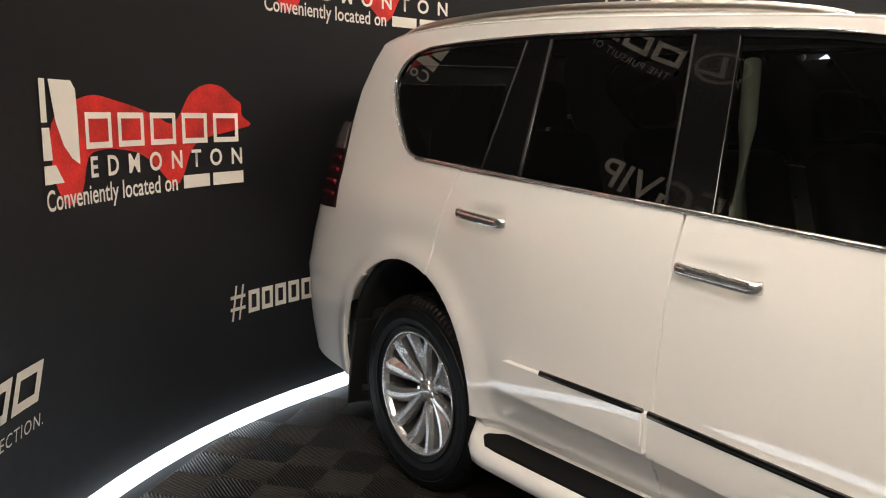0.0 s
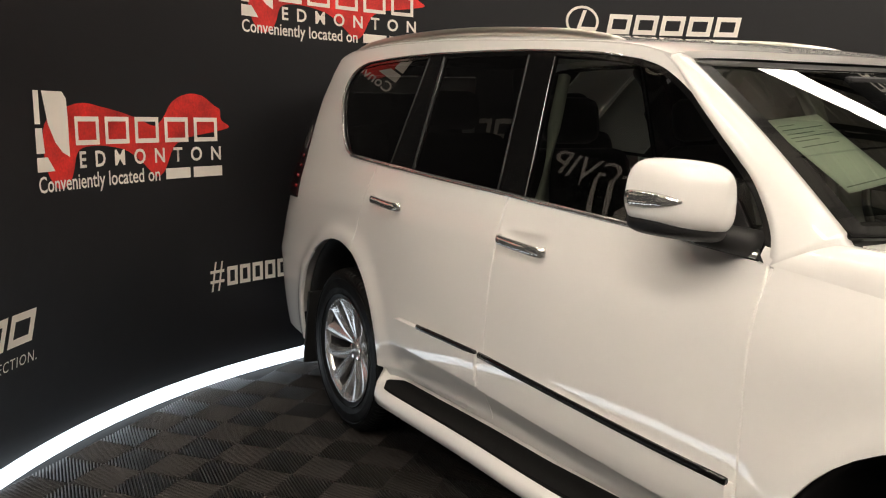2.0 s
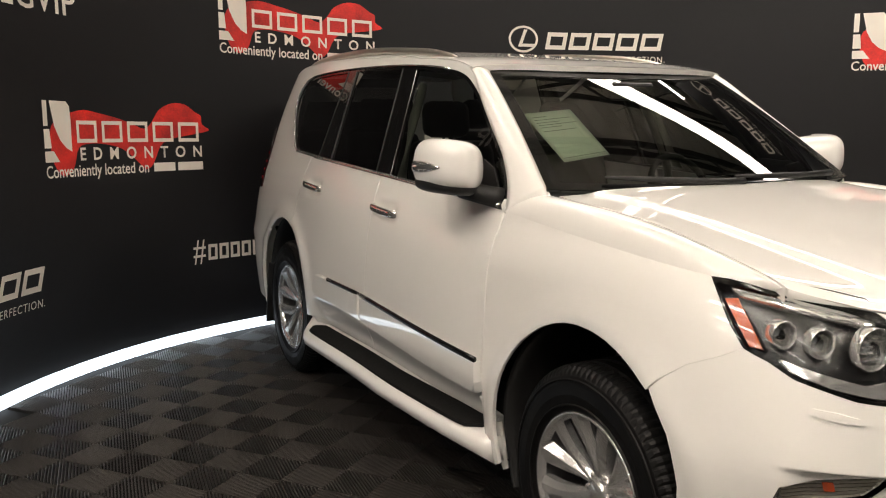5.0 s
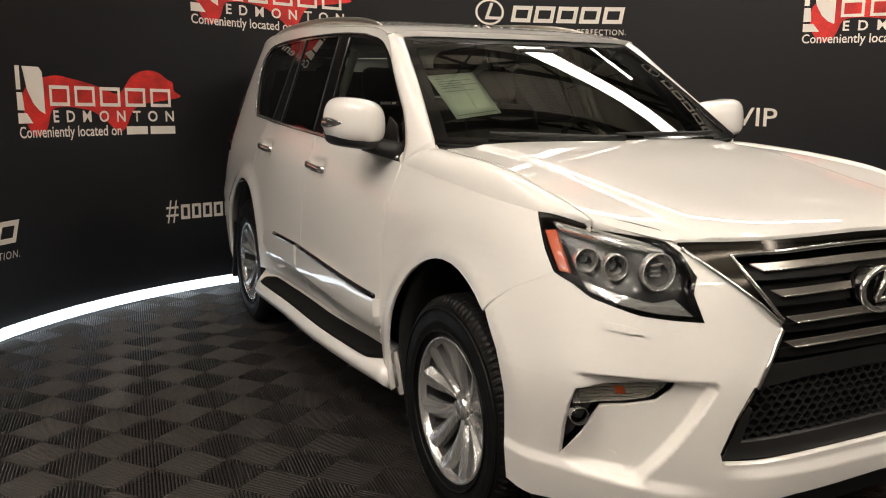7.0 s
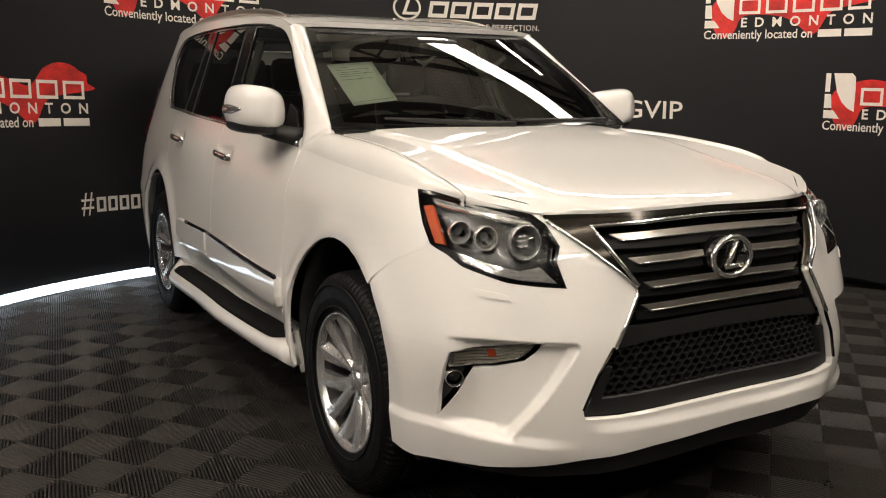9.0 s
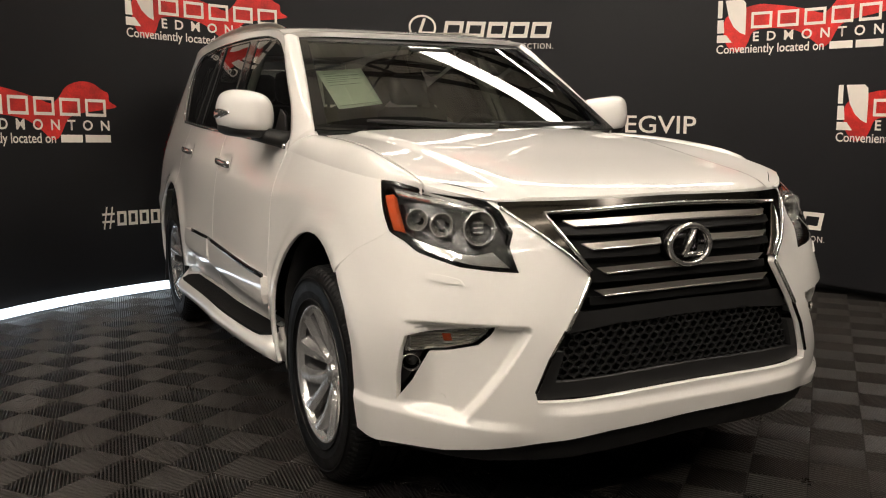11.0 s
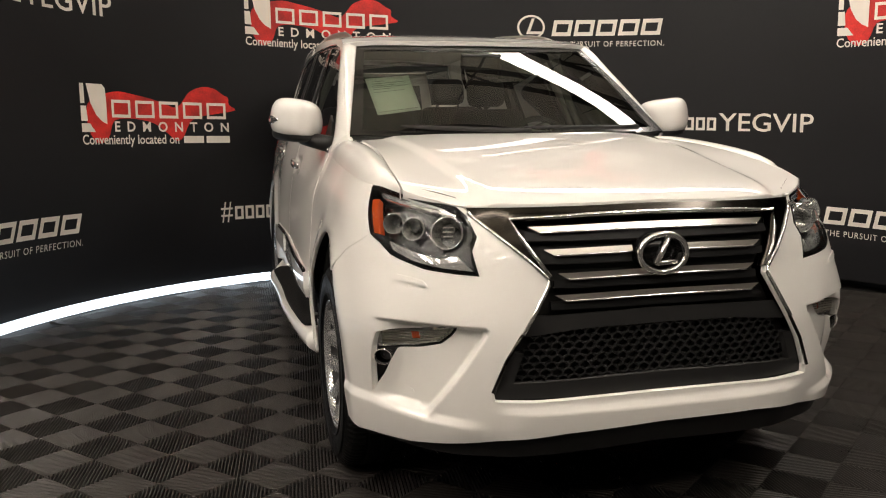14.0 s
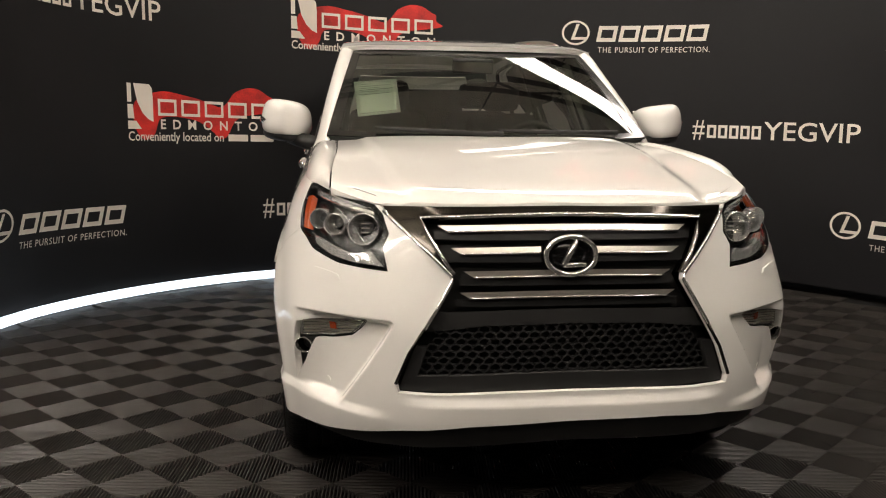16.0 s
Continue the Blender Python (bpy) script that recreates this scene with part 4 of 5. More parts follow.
flank = [sp(y, z) for y, z in ((-0.300, 0.25), (-0.308, 0.36), (-0.322, 0.50), (-0.292, 0.635), (-0.229, 0.7365), (-0.250, 0.7638), (-0.313, 0.8118), (-0.394, 0.8468), (-0.4372, 0.871))]
path = [fp(x, z + 0.022 * step01(0.1, 0.45, x)) for x, z in outer] + flank + [fp(*HL[i]) for i in (12, 11, 10, 9, 8, 7, 6, 5, 4)] + [fp(x, z) for x, z in SPINDLE]
right = [fp(-x, z) for x, z in outer] + [(-u, z) for u, z in path[len(outer):]]
BLADES = [[fp(s * (0.470 + (0.72 - z) * 0.53 + o), z) for z in np.linspace(0.355, 0.615, 22)] for s in (1, -1) for o in (-0.004, 0.006, 0.014, 0.022, 0.032)]
FB = panel("front_bumper", [(0, 0.35)] + path[1:-1] + [(0, 0.438)] + right[1:-1][::-1], front, PAINT, CAR, holes=[[fp(s * x, z) for x, z in FOG] for s in (1, -1)], lines=BLADES, step=0.012, depth=0.022, label="pearl white sculpted front bumper")

panel("front_valance", [fp(x, z) for x, z in ((-0.79, 0.225), (-0.4, 0.25), (0, 0.27), (0.4, 0.262), (0.79, 0.245), (0.79, 0.27), (0.69, 0.305), (0.48, 0.355), (0, 0.365), (-0.48, 0.335), (-0.69, 0.285), (-0.79, 0.25))], front, BLACK_PLASTIC, CAR, step=0.04, depth=0.05, lift=-0.022, label="black lower front valance")


def depth_surf(d, base=front):
    """The front skin pushed back by d."""
    def f(u, z):
        x, y, z = base(u, z)
        return (x * (1 - 0.25 * d), y + d, z)
    return f


def inset_surf(d):
    """The front skin pushed in towards the engine bay by d."""
    def f(u, z):
        p = Vector(front(u, z))
        q = Vector((math.copysign(0.35, p.x) - p.x, 0.0 - p.y, 0)).normalized()
        return tuple(p + q * d)
    return f


# spindle grille
GR = panel("grille", both([(0, 0.955)] + [(0.47, 0.94), (0.40, 0.83), (0.345, 0.765), (0.390, 0.685), (0.467, 0.548), (0.500, 0.455), (0.49, 0.442)] + [(0, 0.446)]), depth_surf(0.055), GRILLE_BLACK, CAR, step=0.05, depth=0.01, label="black spindle shaped grille with bright bars")
panel("grille_surround", [fp(x, z) for x, z in ((-0.548, 0.955), (-0.34, 0.960), (0, 0.964), (0.34, 0.960), (0.548, 0.955), (0.518, 0.920), (0.463, 0.873), (0.403, 0.821), (0.355, 0.774), (0.346, 0.776), (0.385, 0.831), (0.416, 0.880), (0.440, 0.929), (0.2, 0.941), (0, 0.944), (-0.2, 0.941), (-0.440, 0.929), (-0.416, 0.880), (-0.385, 0.831), (-0.346, 0.776), (-0.355, 0.774), (-0.403, 0.821), (-0.463, 0.873), (-0.518, 0.920))],
      front, CHROME_DARK, GR, step=0.022, depth=0.04, lift=0.004, label="dark chrome spindle surround")
ribbon("surround_edge", [fp(x, z) for x, z in ((-0.348, 0.778), (-0.386, 0.831), (-0.417, 0.880), (-0.440, 0.929), (-0.3, 0.937), (-0.15, 0.942), (0, 0.944), (0.15, 0.942), (0.3, 0.937), (0.440, 0.929), (0.417, 0.880), (0.386, 0.831), (0.348, 0.778))], front, CHROME, GR, 0.006, 0.007)
for s in (-1, 1):
    ribbon("surround_edge", [fp(s * x, z) for x, z in ((0.545, 0.944), (0.518, 0.918), (0.463, 0.871), (0.403, 0.819), (0.356, 0.772), (0.352, 0.755), (0.394, 0.682), (0.43, 0.622))], front, CHROME, GR, 0.006, 0.006)
    ribbon("surround_edge", [fp(s * x, z) for x, z in ((0.432, 0.622), (0.4765, 0.5485), (0.511, 0.458))], front, CHROME_DARK, GR, 0.005, 0.001)
for z, w, gapw in ((0.900, 0.392, 0), (0.838, 0.356, 0.085), (0.772, 0.320, 0), (0.713, 0.332, 0)):
    for a, b in (((-w, -gapw), (gapw, w)) if gapw else ((-w, w),)):
        tl_, tr_ = (a < -0.1), (b > 0.1)
        low = [(a + (0.030 if tl_ else 0), z - 0.0085), (b - (0.030 if tr_ else 0), z - 0.0085)]
        high = [(b, z + 0.0085), (a, z + 0.0085)]
        bar = panel("grille_bar", [fp(*p) for p in low + high], lambda u, z: depth_surf(0.012)(u, z + 0.007 * max(0, 1 - (u / 0.36) ** 2)), SATIN, GR, step=0.03, depth=0.006, label="brushed bright bar")
        ends = [low[0][0] + (low[1][0] - low[0][0]) * k / 14 for k in range(15)]
        ribbon("bar_edge", [fp(x, z - 0.009) for x in ends], lambda u, z: depth_surf(0.011)(u, z + 0.007 * max(0, 1 - (u / 0.36) ** 2)), CHROME, bar, 0.0025)
        panel("bar_backing", [fp(*p) for p in ((a - 0.012 * tl_, z - 0.030), (b + 0.012 * tr_, z - 0.030), (b + 0.012 * tr_, z - 0.009), (a - 0.012 * tl_, z - 0.009))], depth_surf(0.022), GRILLE_BLACK, GR, step=0.04, depth=0.02)
panel("grille_band", [fp(x, z) for x, z in ((-0.440, 0.606), (-0.25, 0.626), (0, 0.630), (0.25, 0.626), (0.440, 0.606), (0.400, 0.664), (0.2, 0.670), (0, 0.674), (-0.2, 0.670), (-0.400, 0.664))], depth_surf(0.030), BLACK_PLASTIC, GR, step=0.03, depth=0.03, label="satin black cross band")
panel("grille_frame", [fp(x, z) for x, z in ((-0.505, 0.436), (-0.3, 0.437), (0, 0.441), (0.3, 0.437), (0.505, 0.436), (0.46, 0.565), (0.425, 0.565), (0.452, 0.480), (0.2, 0.487), (0, 0.49), (-0.2, 0.487), (-0.452, 0.480), (-0.425, 0.565), (-0.46, 0.565))],
      depth_surf(0.020), BLACK_PLASTIC, GR, step=0.03, depth=0.04, label="black lower grille frame")
bm = bmesh.new()
S_ = depth_surf(0.036)
cw, ch = 0.034, 0.0185
for r in range(10):
    z = 0.485 + r * ch
    for c in range(-16, 17):
        x = (c + (0.5 if r % 2 else 0)) * cw
        if abs(x) > 0.452 - (z - 0.48) * 0.42:
            continue
        ring = []
        for sc, dd in ((1.0, 0), (0.80, 0), (0.80, 0.02)):
            ring.append([])
            for k, (dx, dz) in enumerate(((-0.5, 0), (-0.28, 0.66), (0.28, 0.66), (0.5, 0), (0.28, -0.66), (-0.28, -0.66))):
                p = Vector(S_(*fp(x + dx * cw * sc * 1.12, z + dz * ch * sc)))
                p.y += dd
                ring[-1].append(p)
        grid_mesh(bm, ring, closed_v=True)
bmesh.ops.recalc_face_normals(bm, faces=bm.faces)
tagged(part("honeycomb", bm, BLACK_PLASTIC, GR), "black honeycomb mesh", kind="stuff")
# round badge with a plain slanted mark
bm = bmesh.new()
yb = front(0, 0.83)[1]
rows = []
for k in range(48):
    a = 2 * math.pi * k / 48
    c = Vector((0.076 * math.cos(a), yb - 0.012, 0.830 + 0.055 * math.sin(a)))
    o = Vector((math.cos(a), 0, math.sin(a)))
    rows.append([c + o * 0.0085 * math.cos(t) + Vector((0, -1, 0)) * 0.009 * math.sin(t) for t in [2 * math.pi * j / 8 for j in range(8)]])
grid_mesh(bm, rows, closed_u=True, closed_v=True)
bmesh.ops.recalc_face_normals(bm, faces=bm.faces)
badge = part("badge", bm, CHROME, GR, "chrome oval badge", True)
bm = bmesh.new()
lathe(bm, ((0.0001, 0.0), (0.070, 0.004), (0.077, 0.018), (0.077, 0.05)), 40, Matrix.Translation((0, yb - 0.004, 0.83)) @ Matrix.Diagonal((1, 1, 0.73, 1)) @ Matrix.Rotation(radians(90), 4, "Z"))
bmesh.ops.recalc_face_normals(bm, faces=bm.faces)
part("badge_disc", bm, BLACK_GLOSS, badge, smooth=True)
bm = bmesh.new()
tube(bm, [(0.016, yb - 0.012, 0.873), (-0.004, yb - 0.014, 0.835), (-0.022, yb - 0.012, 0.802)], 0.0085, 8)
tube(bm, [(-0.022, yb - 0.012, 0.802), (0.045, yb - 0.012, 0.804)], 0.0075, 8)
part("badge_mark", bm, CHROME, badge, smooth=True)


def lamp_cup(name, x, z, r, d, parent, sg, ring=None):
    """Round projector: chrome bowl, ring and glass ball."""
    p = Vector(depth_surf(d)(*fp(sg * x, z)))
    m = Matrix.Translation(p) @ Matrix.Rotation(radians(-90 + sg * 20), 4, "Z")
    bm = bmesh.new()
    lathe(bm, ((r * 1.10, -0.022), (r * 1.11, 0.006), (r * 1.07, 0.010), (r * 1.03, 0.008), (r * 1.00, -0.002), (r * 0.99, -0.020)), 36, m)
    bmesh.ops.recalc_face_normals(bm, faces=bm.faces)
    cup = part(name, bm, ring or REFLECTOR, parent, "bright ringed projector lamp", True)
    bm = bmesh.new()
    lathe(bm, ((r * 0.99, -0.010), (r * 0.86, -0.022), (r * 0.66, -0.031), (r * 0.46, -0.036)), 36, m)
    bmesh.ops.recalc_face_normals(bm, faces=bm.faces)
    part("reflector_bowl", bm, CHROME_DARK if ring else BOWL, cup, smooth=True)
    bm = bmesh.new()
    lathe(bm, [(r * 0.52 * math.sin(a) + 1e-4, r * 0.45 * math.cos(a) - 0.036) for a in [math.pi / 2 * k / 8 for k in range(9)]], 28, m)
    bmesh.ops.recalc_face_normals(bm, faces=bm.faces)
    part("projector_glass", bm, LENS_BALL, cup, smooth=True)
    if r > 0.035:                                    # shade bars across the main beam
        for q in (-0.30, 0.0, 0.30):
            bm = bmesh.new()
            add_box(bm, -0.022, -r * 0.34, r * (q - 0.05), -0.014, r * 0.34, r * (q + 0.05), 0.001, m)
            part("reflector_step", bm, REFLECTOR, cup)


LENS_BALL = material("projector_glass", (0.12, 0.125, 0.13), 0.05, 0.2, 1.0, vary=0.5, scale=70)
BOWL = material("reflector_bowl", (0.60, 0.59, 0.56), 0.20, 0.78, vary=0.45, scale=90)


def headlamp(sg):
    poly = [fp(sg * x, z) for x, z in HL[1:12]] + [(sg * u, z) for u, z in (sp(-0.489, 0.851), sp(-0.436, 0.873), sp(-0.388, 0.922), sp(-0.343, 0.969), sp(-0.300, 1.008))]
    h = panel("headlamp", poly, inset_surf(0.055), HOUSING, CAR, step=0.03, depth=-0.035, label="clear headlamp with three projectors and amber marker")
    panel("headlamp_rim", poly, front, BLACK_GLOSS, h, holes=[[((u - sum(q[0] for q in poly) / 16) * 0.955 + sum(q[0] for q in poly) / 16, (z - 0.885) * 0.93 + 0.885) for u, z in poly]], step=0.02, depth=0.03, lift=-0.001)
    panel("headlamp_lens", poly, front, LENS, h, step=0.04, depth=0, lift=0.001, label="clear lens")
    panel("headlamp_brow", [fp(sg * x, z) for x, z in ((0.757, 0.989), (0.690, 0.971), (0.625, 0.953), (0.580, 0.938), (0.584, 0.929), (0.63, 0.942), (0.692, 0.957), (0.757, 0.974))], inset_surf(0.022), REFLECTOR, h, step=0.02, depth=0.03, label="bright brow")
    panel("amber_marker", [(sg * u, z) for u, z in (sp(-0.358, 0.967), sp(-0.386, 0.971), sp(-0.478, 0.874), sp(-0.450, 0.876))], inset_surf(0.008), AMBER, h, step=0.015, depth=0.02, label="amber side marker")
    panel("running_light", [fp(sg * x, z) for x, z in ((0.755, 0.856), (0.748, 0.833), (0.70, 0.808), (0.64, 0.793), (0.553, 0.785), (0.590, 0.826), (0.64, 0.816), (0.71, 0.836))], inset_surf(0.020), REFLECTOR, h, step=0.02, depth=0.03, label="bright lower light bar")
    for x, z, r in ((0.733, 0.907, 0.028), (0.688, 0.896, 0.030), (0.606, 0.888, 0.043)):
        lamp_cup("projector", x, z, r, 0.024, h, sg)
    # washer cover and parking sensor
    panel("washer_cover", [fp(sg * x, z) for x, z in ((0.735, 0.758), (0.70, 0.748), (0.665, 0.745), (0.672, 0.758), (0.70, 0.767), (0.732, 0.772))], front, PAINT, FB, step=0.015, depth=0.008, lift=0.004)
    c = fp(sg * 0.71, 0.409)
    panel("parking_sensor", [(c[0] + 0.010 * math.cos(a), c[1] + 0.010 * math.sin(a)) for a in [2 * math.pi * k / 16 for k in range(16)]], front, PAINT, FB, step=0.006, depth=0.006, lift=0.002)
    # fog lamp pocket
    f = panel("fog_pocket", [fp(sg * (0.735 + (x - 0.735) * 1.08), 0.52 + (z - 0.52) * 1.08) for x, z in FOG], depth_surf(0.040), BLACK_PLASTIC, CAR, step=0.03, depth=0, label="black fog lamp pocket")
    top = ((0.775, 0.581), (0.751, 0.595), (0.68, 0.613), (0.603, 0.631), (0.621, 0.600), (0.647, 0.571), (0.70, 0.548), (0.745, 0.535), (0.772, 0.529))
    panel("indicator_housing", [fp(sg * x, z) for x, z in top], depth_surf(0.026), BOWL, f, step=0.02, depth=0.01)
    for k in range(5):
        panel("indicator_flute", [fp(sg * x, z + 0.0095 * k) for x, z in ((0.765, 0.540), (0.70, 0.552), (0.655 - 0.008 * k, 0.570), (0.653 - 0.008 * k, 0.575), (0.70, 0.5575), (0.765, 0.5455))], depth_surf(0.022), SATIN, f, step=0.02, depth=0.008)
    panel("amber_bulb", [fp(sg * x, z) for x, z in ((0.712, 0.592), (0.696, 0.594), (0.692, 0.572), (0.708, 0.569))], depth_surf(0.020), AMBER, f, step=0.01, depth=0.01, label="amber bulb")
    panel("indicator_lens", [fp(sg * x, z) for x, z in top], depth_surf(0.006), LENS, f, step=0.03, depth=0, label="clear indicator lens")
    lamp_cup("fog_lamp", 0.764, 0.500, 0.022, 0.014, f, sg, CHROME)


for sg in (-1, 1):
    headlamp(sg)

# ---- rear end and underside ----
RB = panel("rear_bumper", [(-1.3, 0.33), (1.3, 0.33), (1.3, 0.60), (1.3, 0.775), (0, 0.78), (-1.3, 0.775), (-1.3, 0.60)], rear, PAINT, CAR, step=0.05, depth=0.03, lift=0.001, label="pearl white rear bumper")
for sg in (-1, 1):
    panel("bumper_flank", arc(ARCH_R, 51, -16) + [(3.55, 0.34), (3.64, 0.45), (3.66, 0.60), (3.66, 0.776), (3.3, 0.778), (3.05, 0.770)], side(sg), PAINT, RB, step=0.03, depth=0.02)
    ribbon("seam_flange", [(y, 0.7795) for y in np.linspace(3.06, 3.36, 10)], side(sg), PAINT, RB, 0.006, -0.0065)
TG = panel("tailgate", [(-0.9, 0.79), (0.9, 0.79), (0.93, 1.1), (0.98, 1.64), (-0.98, 1.64), (-0.93, 1.1)], rear, PAINT, CAR, holes=[[(-0.8, 1.15), (0.8, 1.15), (0.84, 1.55), (-0.84, 1.55)]], step=0.05, label="pearl white tailgate")
panel("tailgate_window", [(-0.8, 1.15), (0.8, 1.15), (0.84, 1.55), (-0.84, 1.55)], rear, GLASS_PRIV, TG, step=0.08, depth=0, lift=-0.006, label="dark tinted rear glass")
bm = bmesh.new()
add_box(bm, -0.72, -0.55, 0.26, 0.72, 3.55, 0.50, 0.03)
part("underbody", bm, LINER, CAR, "black underbody")
bm = bmesh.new()
add_box(bm, -0.46, -0.45, 0.50, 0.46, 0.55, 0.93, 0.03)
part("engine_bay", bm, LINER, CAR)


# ---- wheels ----
def wheel(x, y, sg):
    """Built facing +x; turned for the other side."""
    R = 0.372
    w = new("wheel")
    w.parent = CAR
    w.matrix_local = pose(x, y, R * 1.005, 0, 0, 0 if sg > 0 else 180) @ Matrix.Diagonal((1, 1.005, 1.005, 1))
    tagged(w, "silver alloy wheel with twelve swept spokes and black tyre")
    n = 288
    prof = ((0.229, 0.098), (0.240, 0.112), (0.256, 0.119), (0.286, 0.125), (0.318, 0.124), (0.340, 0.118), (0.356, 0.108), (0.366, 0.096), (0.371, 0.078), (0.372, 0.052), (0.364, 0.050), (0.364, 0.042), (0.372, 0.040), (0.372, 0.010), (0.364, 0.008),
            (0.364, -0.008), (0.372, -0.010), (0.372, -0.04), (0.364, -0.042), (0.364, -0.05), (0.372, -0.052), (0.371, -0.078), (0.366, -0.096), (0.340, -0.118), (0.290, -0.125), (0.24, -0.10))
    bm = bmesh.new()
    rows = []
    for i, (r, h) in enumerate(prof):
        row = []
        for k in range(n):
            a = 2 * math.pi * k / n
            rr = r - (0.0045 if 6 <= i <= 9 or 20 <= i <= 22 else 0) * (1 if (k + (1 if i > 15 else 0)) % 3 == 0 else 0)
            row.append((h, rr * math.cos(a), rr * math.sin(a)))
        rows.append(row)
    grid_mesh(bm, rows, closed_v=True)
    bmesh.ops.recalc_face_normals(bm, faces=bm.faces)
    part("tyre", bm, RUBBER, w, "black road tyre")
    bm = bmesh.new()
    for q in (0.254, 0.326):
        lathe(bm, ((q, 0.1215), (q + 0.002, 0.1262), (q + 0.005, 0.1262), (q + 0.007, 0.1215)), 96)
    part("sidewall_ring", bm, RUBBER, w, smooth=True)
    bm = bmesh.new()
    lathe(bm, ((0.228, 0.098), (0.222, 0.060), (0.205, 0.0), (0.20, -0.09), (0.235, -0.10)), 72)
    bmesh.ops.recalc_face_normals(bm, faces=bm.faces)
    part("barrel", bm, ALLOY_DARK, w, "dark inner barrel", True)
    bm = bmesh.new()
    lathe(bm, ((0.243, 0.100), (0.2435, 0.112), (0.240, 0.1165), (0.233, 0.113), (0.226, 0.100), (0.222, 0.092)), 72)
    bmesh.ops.recalc_face_normals(bm, faces=bm.faces)
    part("rim", bm, ALLOY, w, "machined alloy rim", True)
    bm = bmesh.new()
    lathe(bm, ((0.0001, 0.0), (0.16, 0.0), (0.165, -0.012)), 48)
    bmesh.ops.recalc_face_normals(bm, faces=bm.faces)
    part("brake_disc", bm, ALLOY_DARK, w, "grey brake disc")
    for i in range(12):
        base = radians(60 * (i // 2) + 30)
        sd = 1 if i % 2 else -1
        rows = []
        for j in range(9):
            t = j / 8
            r = 0.045 + (0.232 - 0.045) * t
            a = base + sd * radians(5 + 10.5 * t ** 0.8) + radians(3.5 * math.sin(math.pi * t))
            h = 0.058 + 0.024 * math.sin(math.pi * 0.5 * t) + 0.022 * t ** 3
            wd = 0.0160 + 0.0215 * t ** 1.1
            lean = 0.007 * sd
            prof_ = ((-wd, -0.030), (-wd, -0.010 - lean * t), (-wd * 0.30, 0.004), (wd * 0.30, 0.004), (wd, -0.010 + lean * t), (wd, -0.030))
            c, s = math.cos(a), math.sin(a)
            rows.append([(h + q, r * c - p * s, r * s + p * c) for p, q in prof_])
        bm = bmesh.new()
        vv = grid_mesh(bm, rows, closed_v=True)
        bm.faces.new(vv[0]), bm.faces.new(vv[-1][::-1])
        bmesh.ops.recalc_face_normals(bm, faces=bm.faces)
        part("spoke", bm, ALLOY, w)
    bm = bmesh.new()
    lathe(bm, ((0.062, 0.01), (0.060, 0.050), (0.054, 0.058), (0.036, 0.060), (0.034, 0.068), (0.028, 0.074), (0.0001, 0.076)), 40)
    bmesh.ops.recalc_face_normals(bm, faces=bm.faces)
    part("hub_cap", bm, ALLOY, w, "round hub cap", True)
    for ob in w.children:                            # all but the tyre, to the rim's true size
        if ob.name.split(".")[0] not in ("tyre", "sidewall_ring"):
            for v in ob.data.vertices:
                v.co.y, v.co.z = v.co.y * 0.975, v.co.z * 0.975
    for k in range(6):
        a = radians(60 * k)
        bm = bmesh.new()
        lathe(bm, ((0.010, 0.04), (0.010, 0.064), (0.006, 0.068), (0.0001, 0.068)), 8, Matrix.Translation((0, 0.047 * math.cos(a), 0.047 * math.sin(a))))
        bmesh.ops.recalc_face_normals(bm, faces=bm.faces)
        part("wheel_nut", bm, CHROME, w)


for y in (0.03, 2.79):
    for sg in (-1, 1):
        wheel(sg * 0.748, y, sg)

# ---- cabin ----
bm = bmesh.new()
rows = []
for i in range(17):
    x = -0.66 + 1.32 * i / 16
    bow = 0.07 * (1 - (x / 0.66) ** 2)
    rows.append([(x, 0.44 - bow, 1.10), (x, 0.48 - bow, 1.165), (x, 0.78 - bow, 1.150), (x, 0.92 - bow, 1.10), (x, 0.96 - bow, 0.95), (x, 0.92, 0.70)])
grid_mesh(bm, rows)
bmesh.ops.recalc_face_normals(bm, faces=bm.faces)
part("dashboard", bm, LEATHER, CAR, "black dashboard", True)
bm = bmesh.new()
m = pose(0.37, 0.98, 1.08, 62, 0, 0)
rows = [[m @ Vector((math.cos(a) * (0.18 + 0.015 * math.cos(b)), math.sin(a) * (0.18 + 0.015 * math.cos(b)), 0.015 * math.sin(b))) for b in [2 * math.pi * j / 8 for j in range(8)]] for a in [2 * math.pi * i / 32 for i in range(32)]]
grid_mesh(bm, rows, closed_u=True, closed_v=True)
for a in (0.3, math.pi - 0.3, -math.pi / 2):
    tube(bm, [m @ Vector((0.17 * math.cos(a), 0.17 * math.sin(a), 0)), m @ Vector((0, 0, 0.02))], 0.018, 8)
part("steering_wheel", bm, LEATHER, CAR, "black leather steering wheel", True)
for x in (-0.37, 0.37):
    for y, z0 in ((1.45, 0.62), (2.25, 0.66)):
        bm = bmesh.new()
        add_box(bm, -0.25, -0.26, 0, 0.25, 0.24, 0.20, 0.06, pose(x, y, z0))
        seat = part("seat", bm, LEATHER, CAR, "black leather seat", True)
        bm = bmesh.new()
        add_box(bm, -0.24, -0.07, 0, 0.24, 0.07, 0.56, 0.06, pose(x, y + 0.24, z0 + 0.14, -14))
        part("seat_back", bm, LEATHER, seat, smooth=True)
        bm = bmesh.new()
        add_box(bm, -0.13, -0.05, 0, 0.13, 0.05, 0.17, 0.045, pose(x, y + 0.40, z0 + 0.70, -8))
        part("headrest", bm, LEATHER, seat, smooth=True)
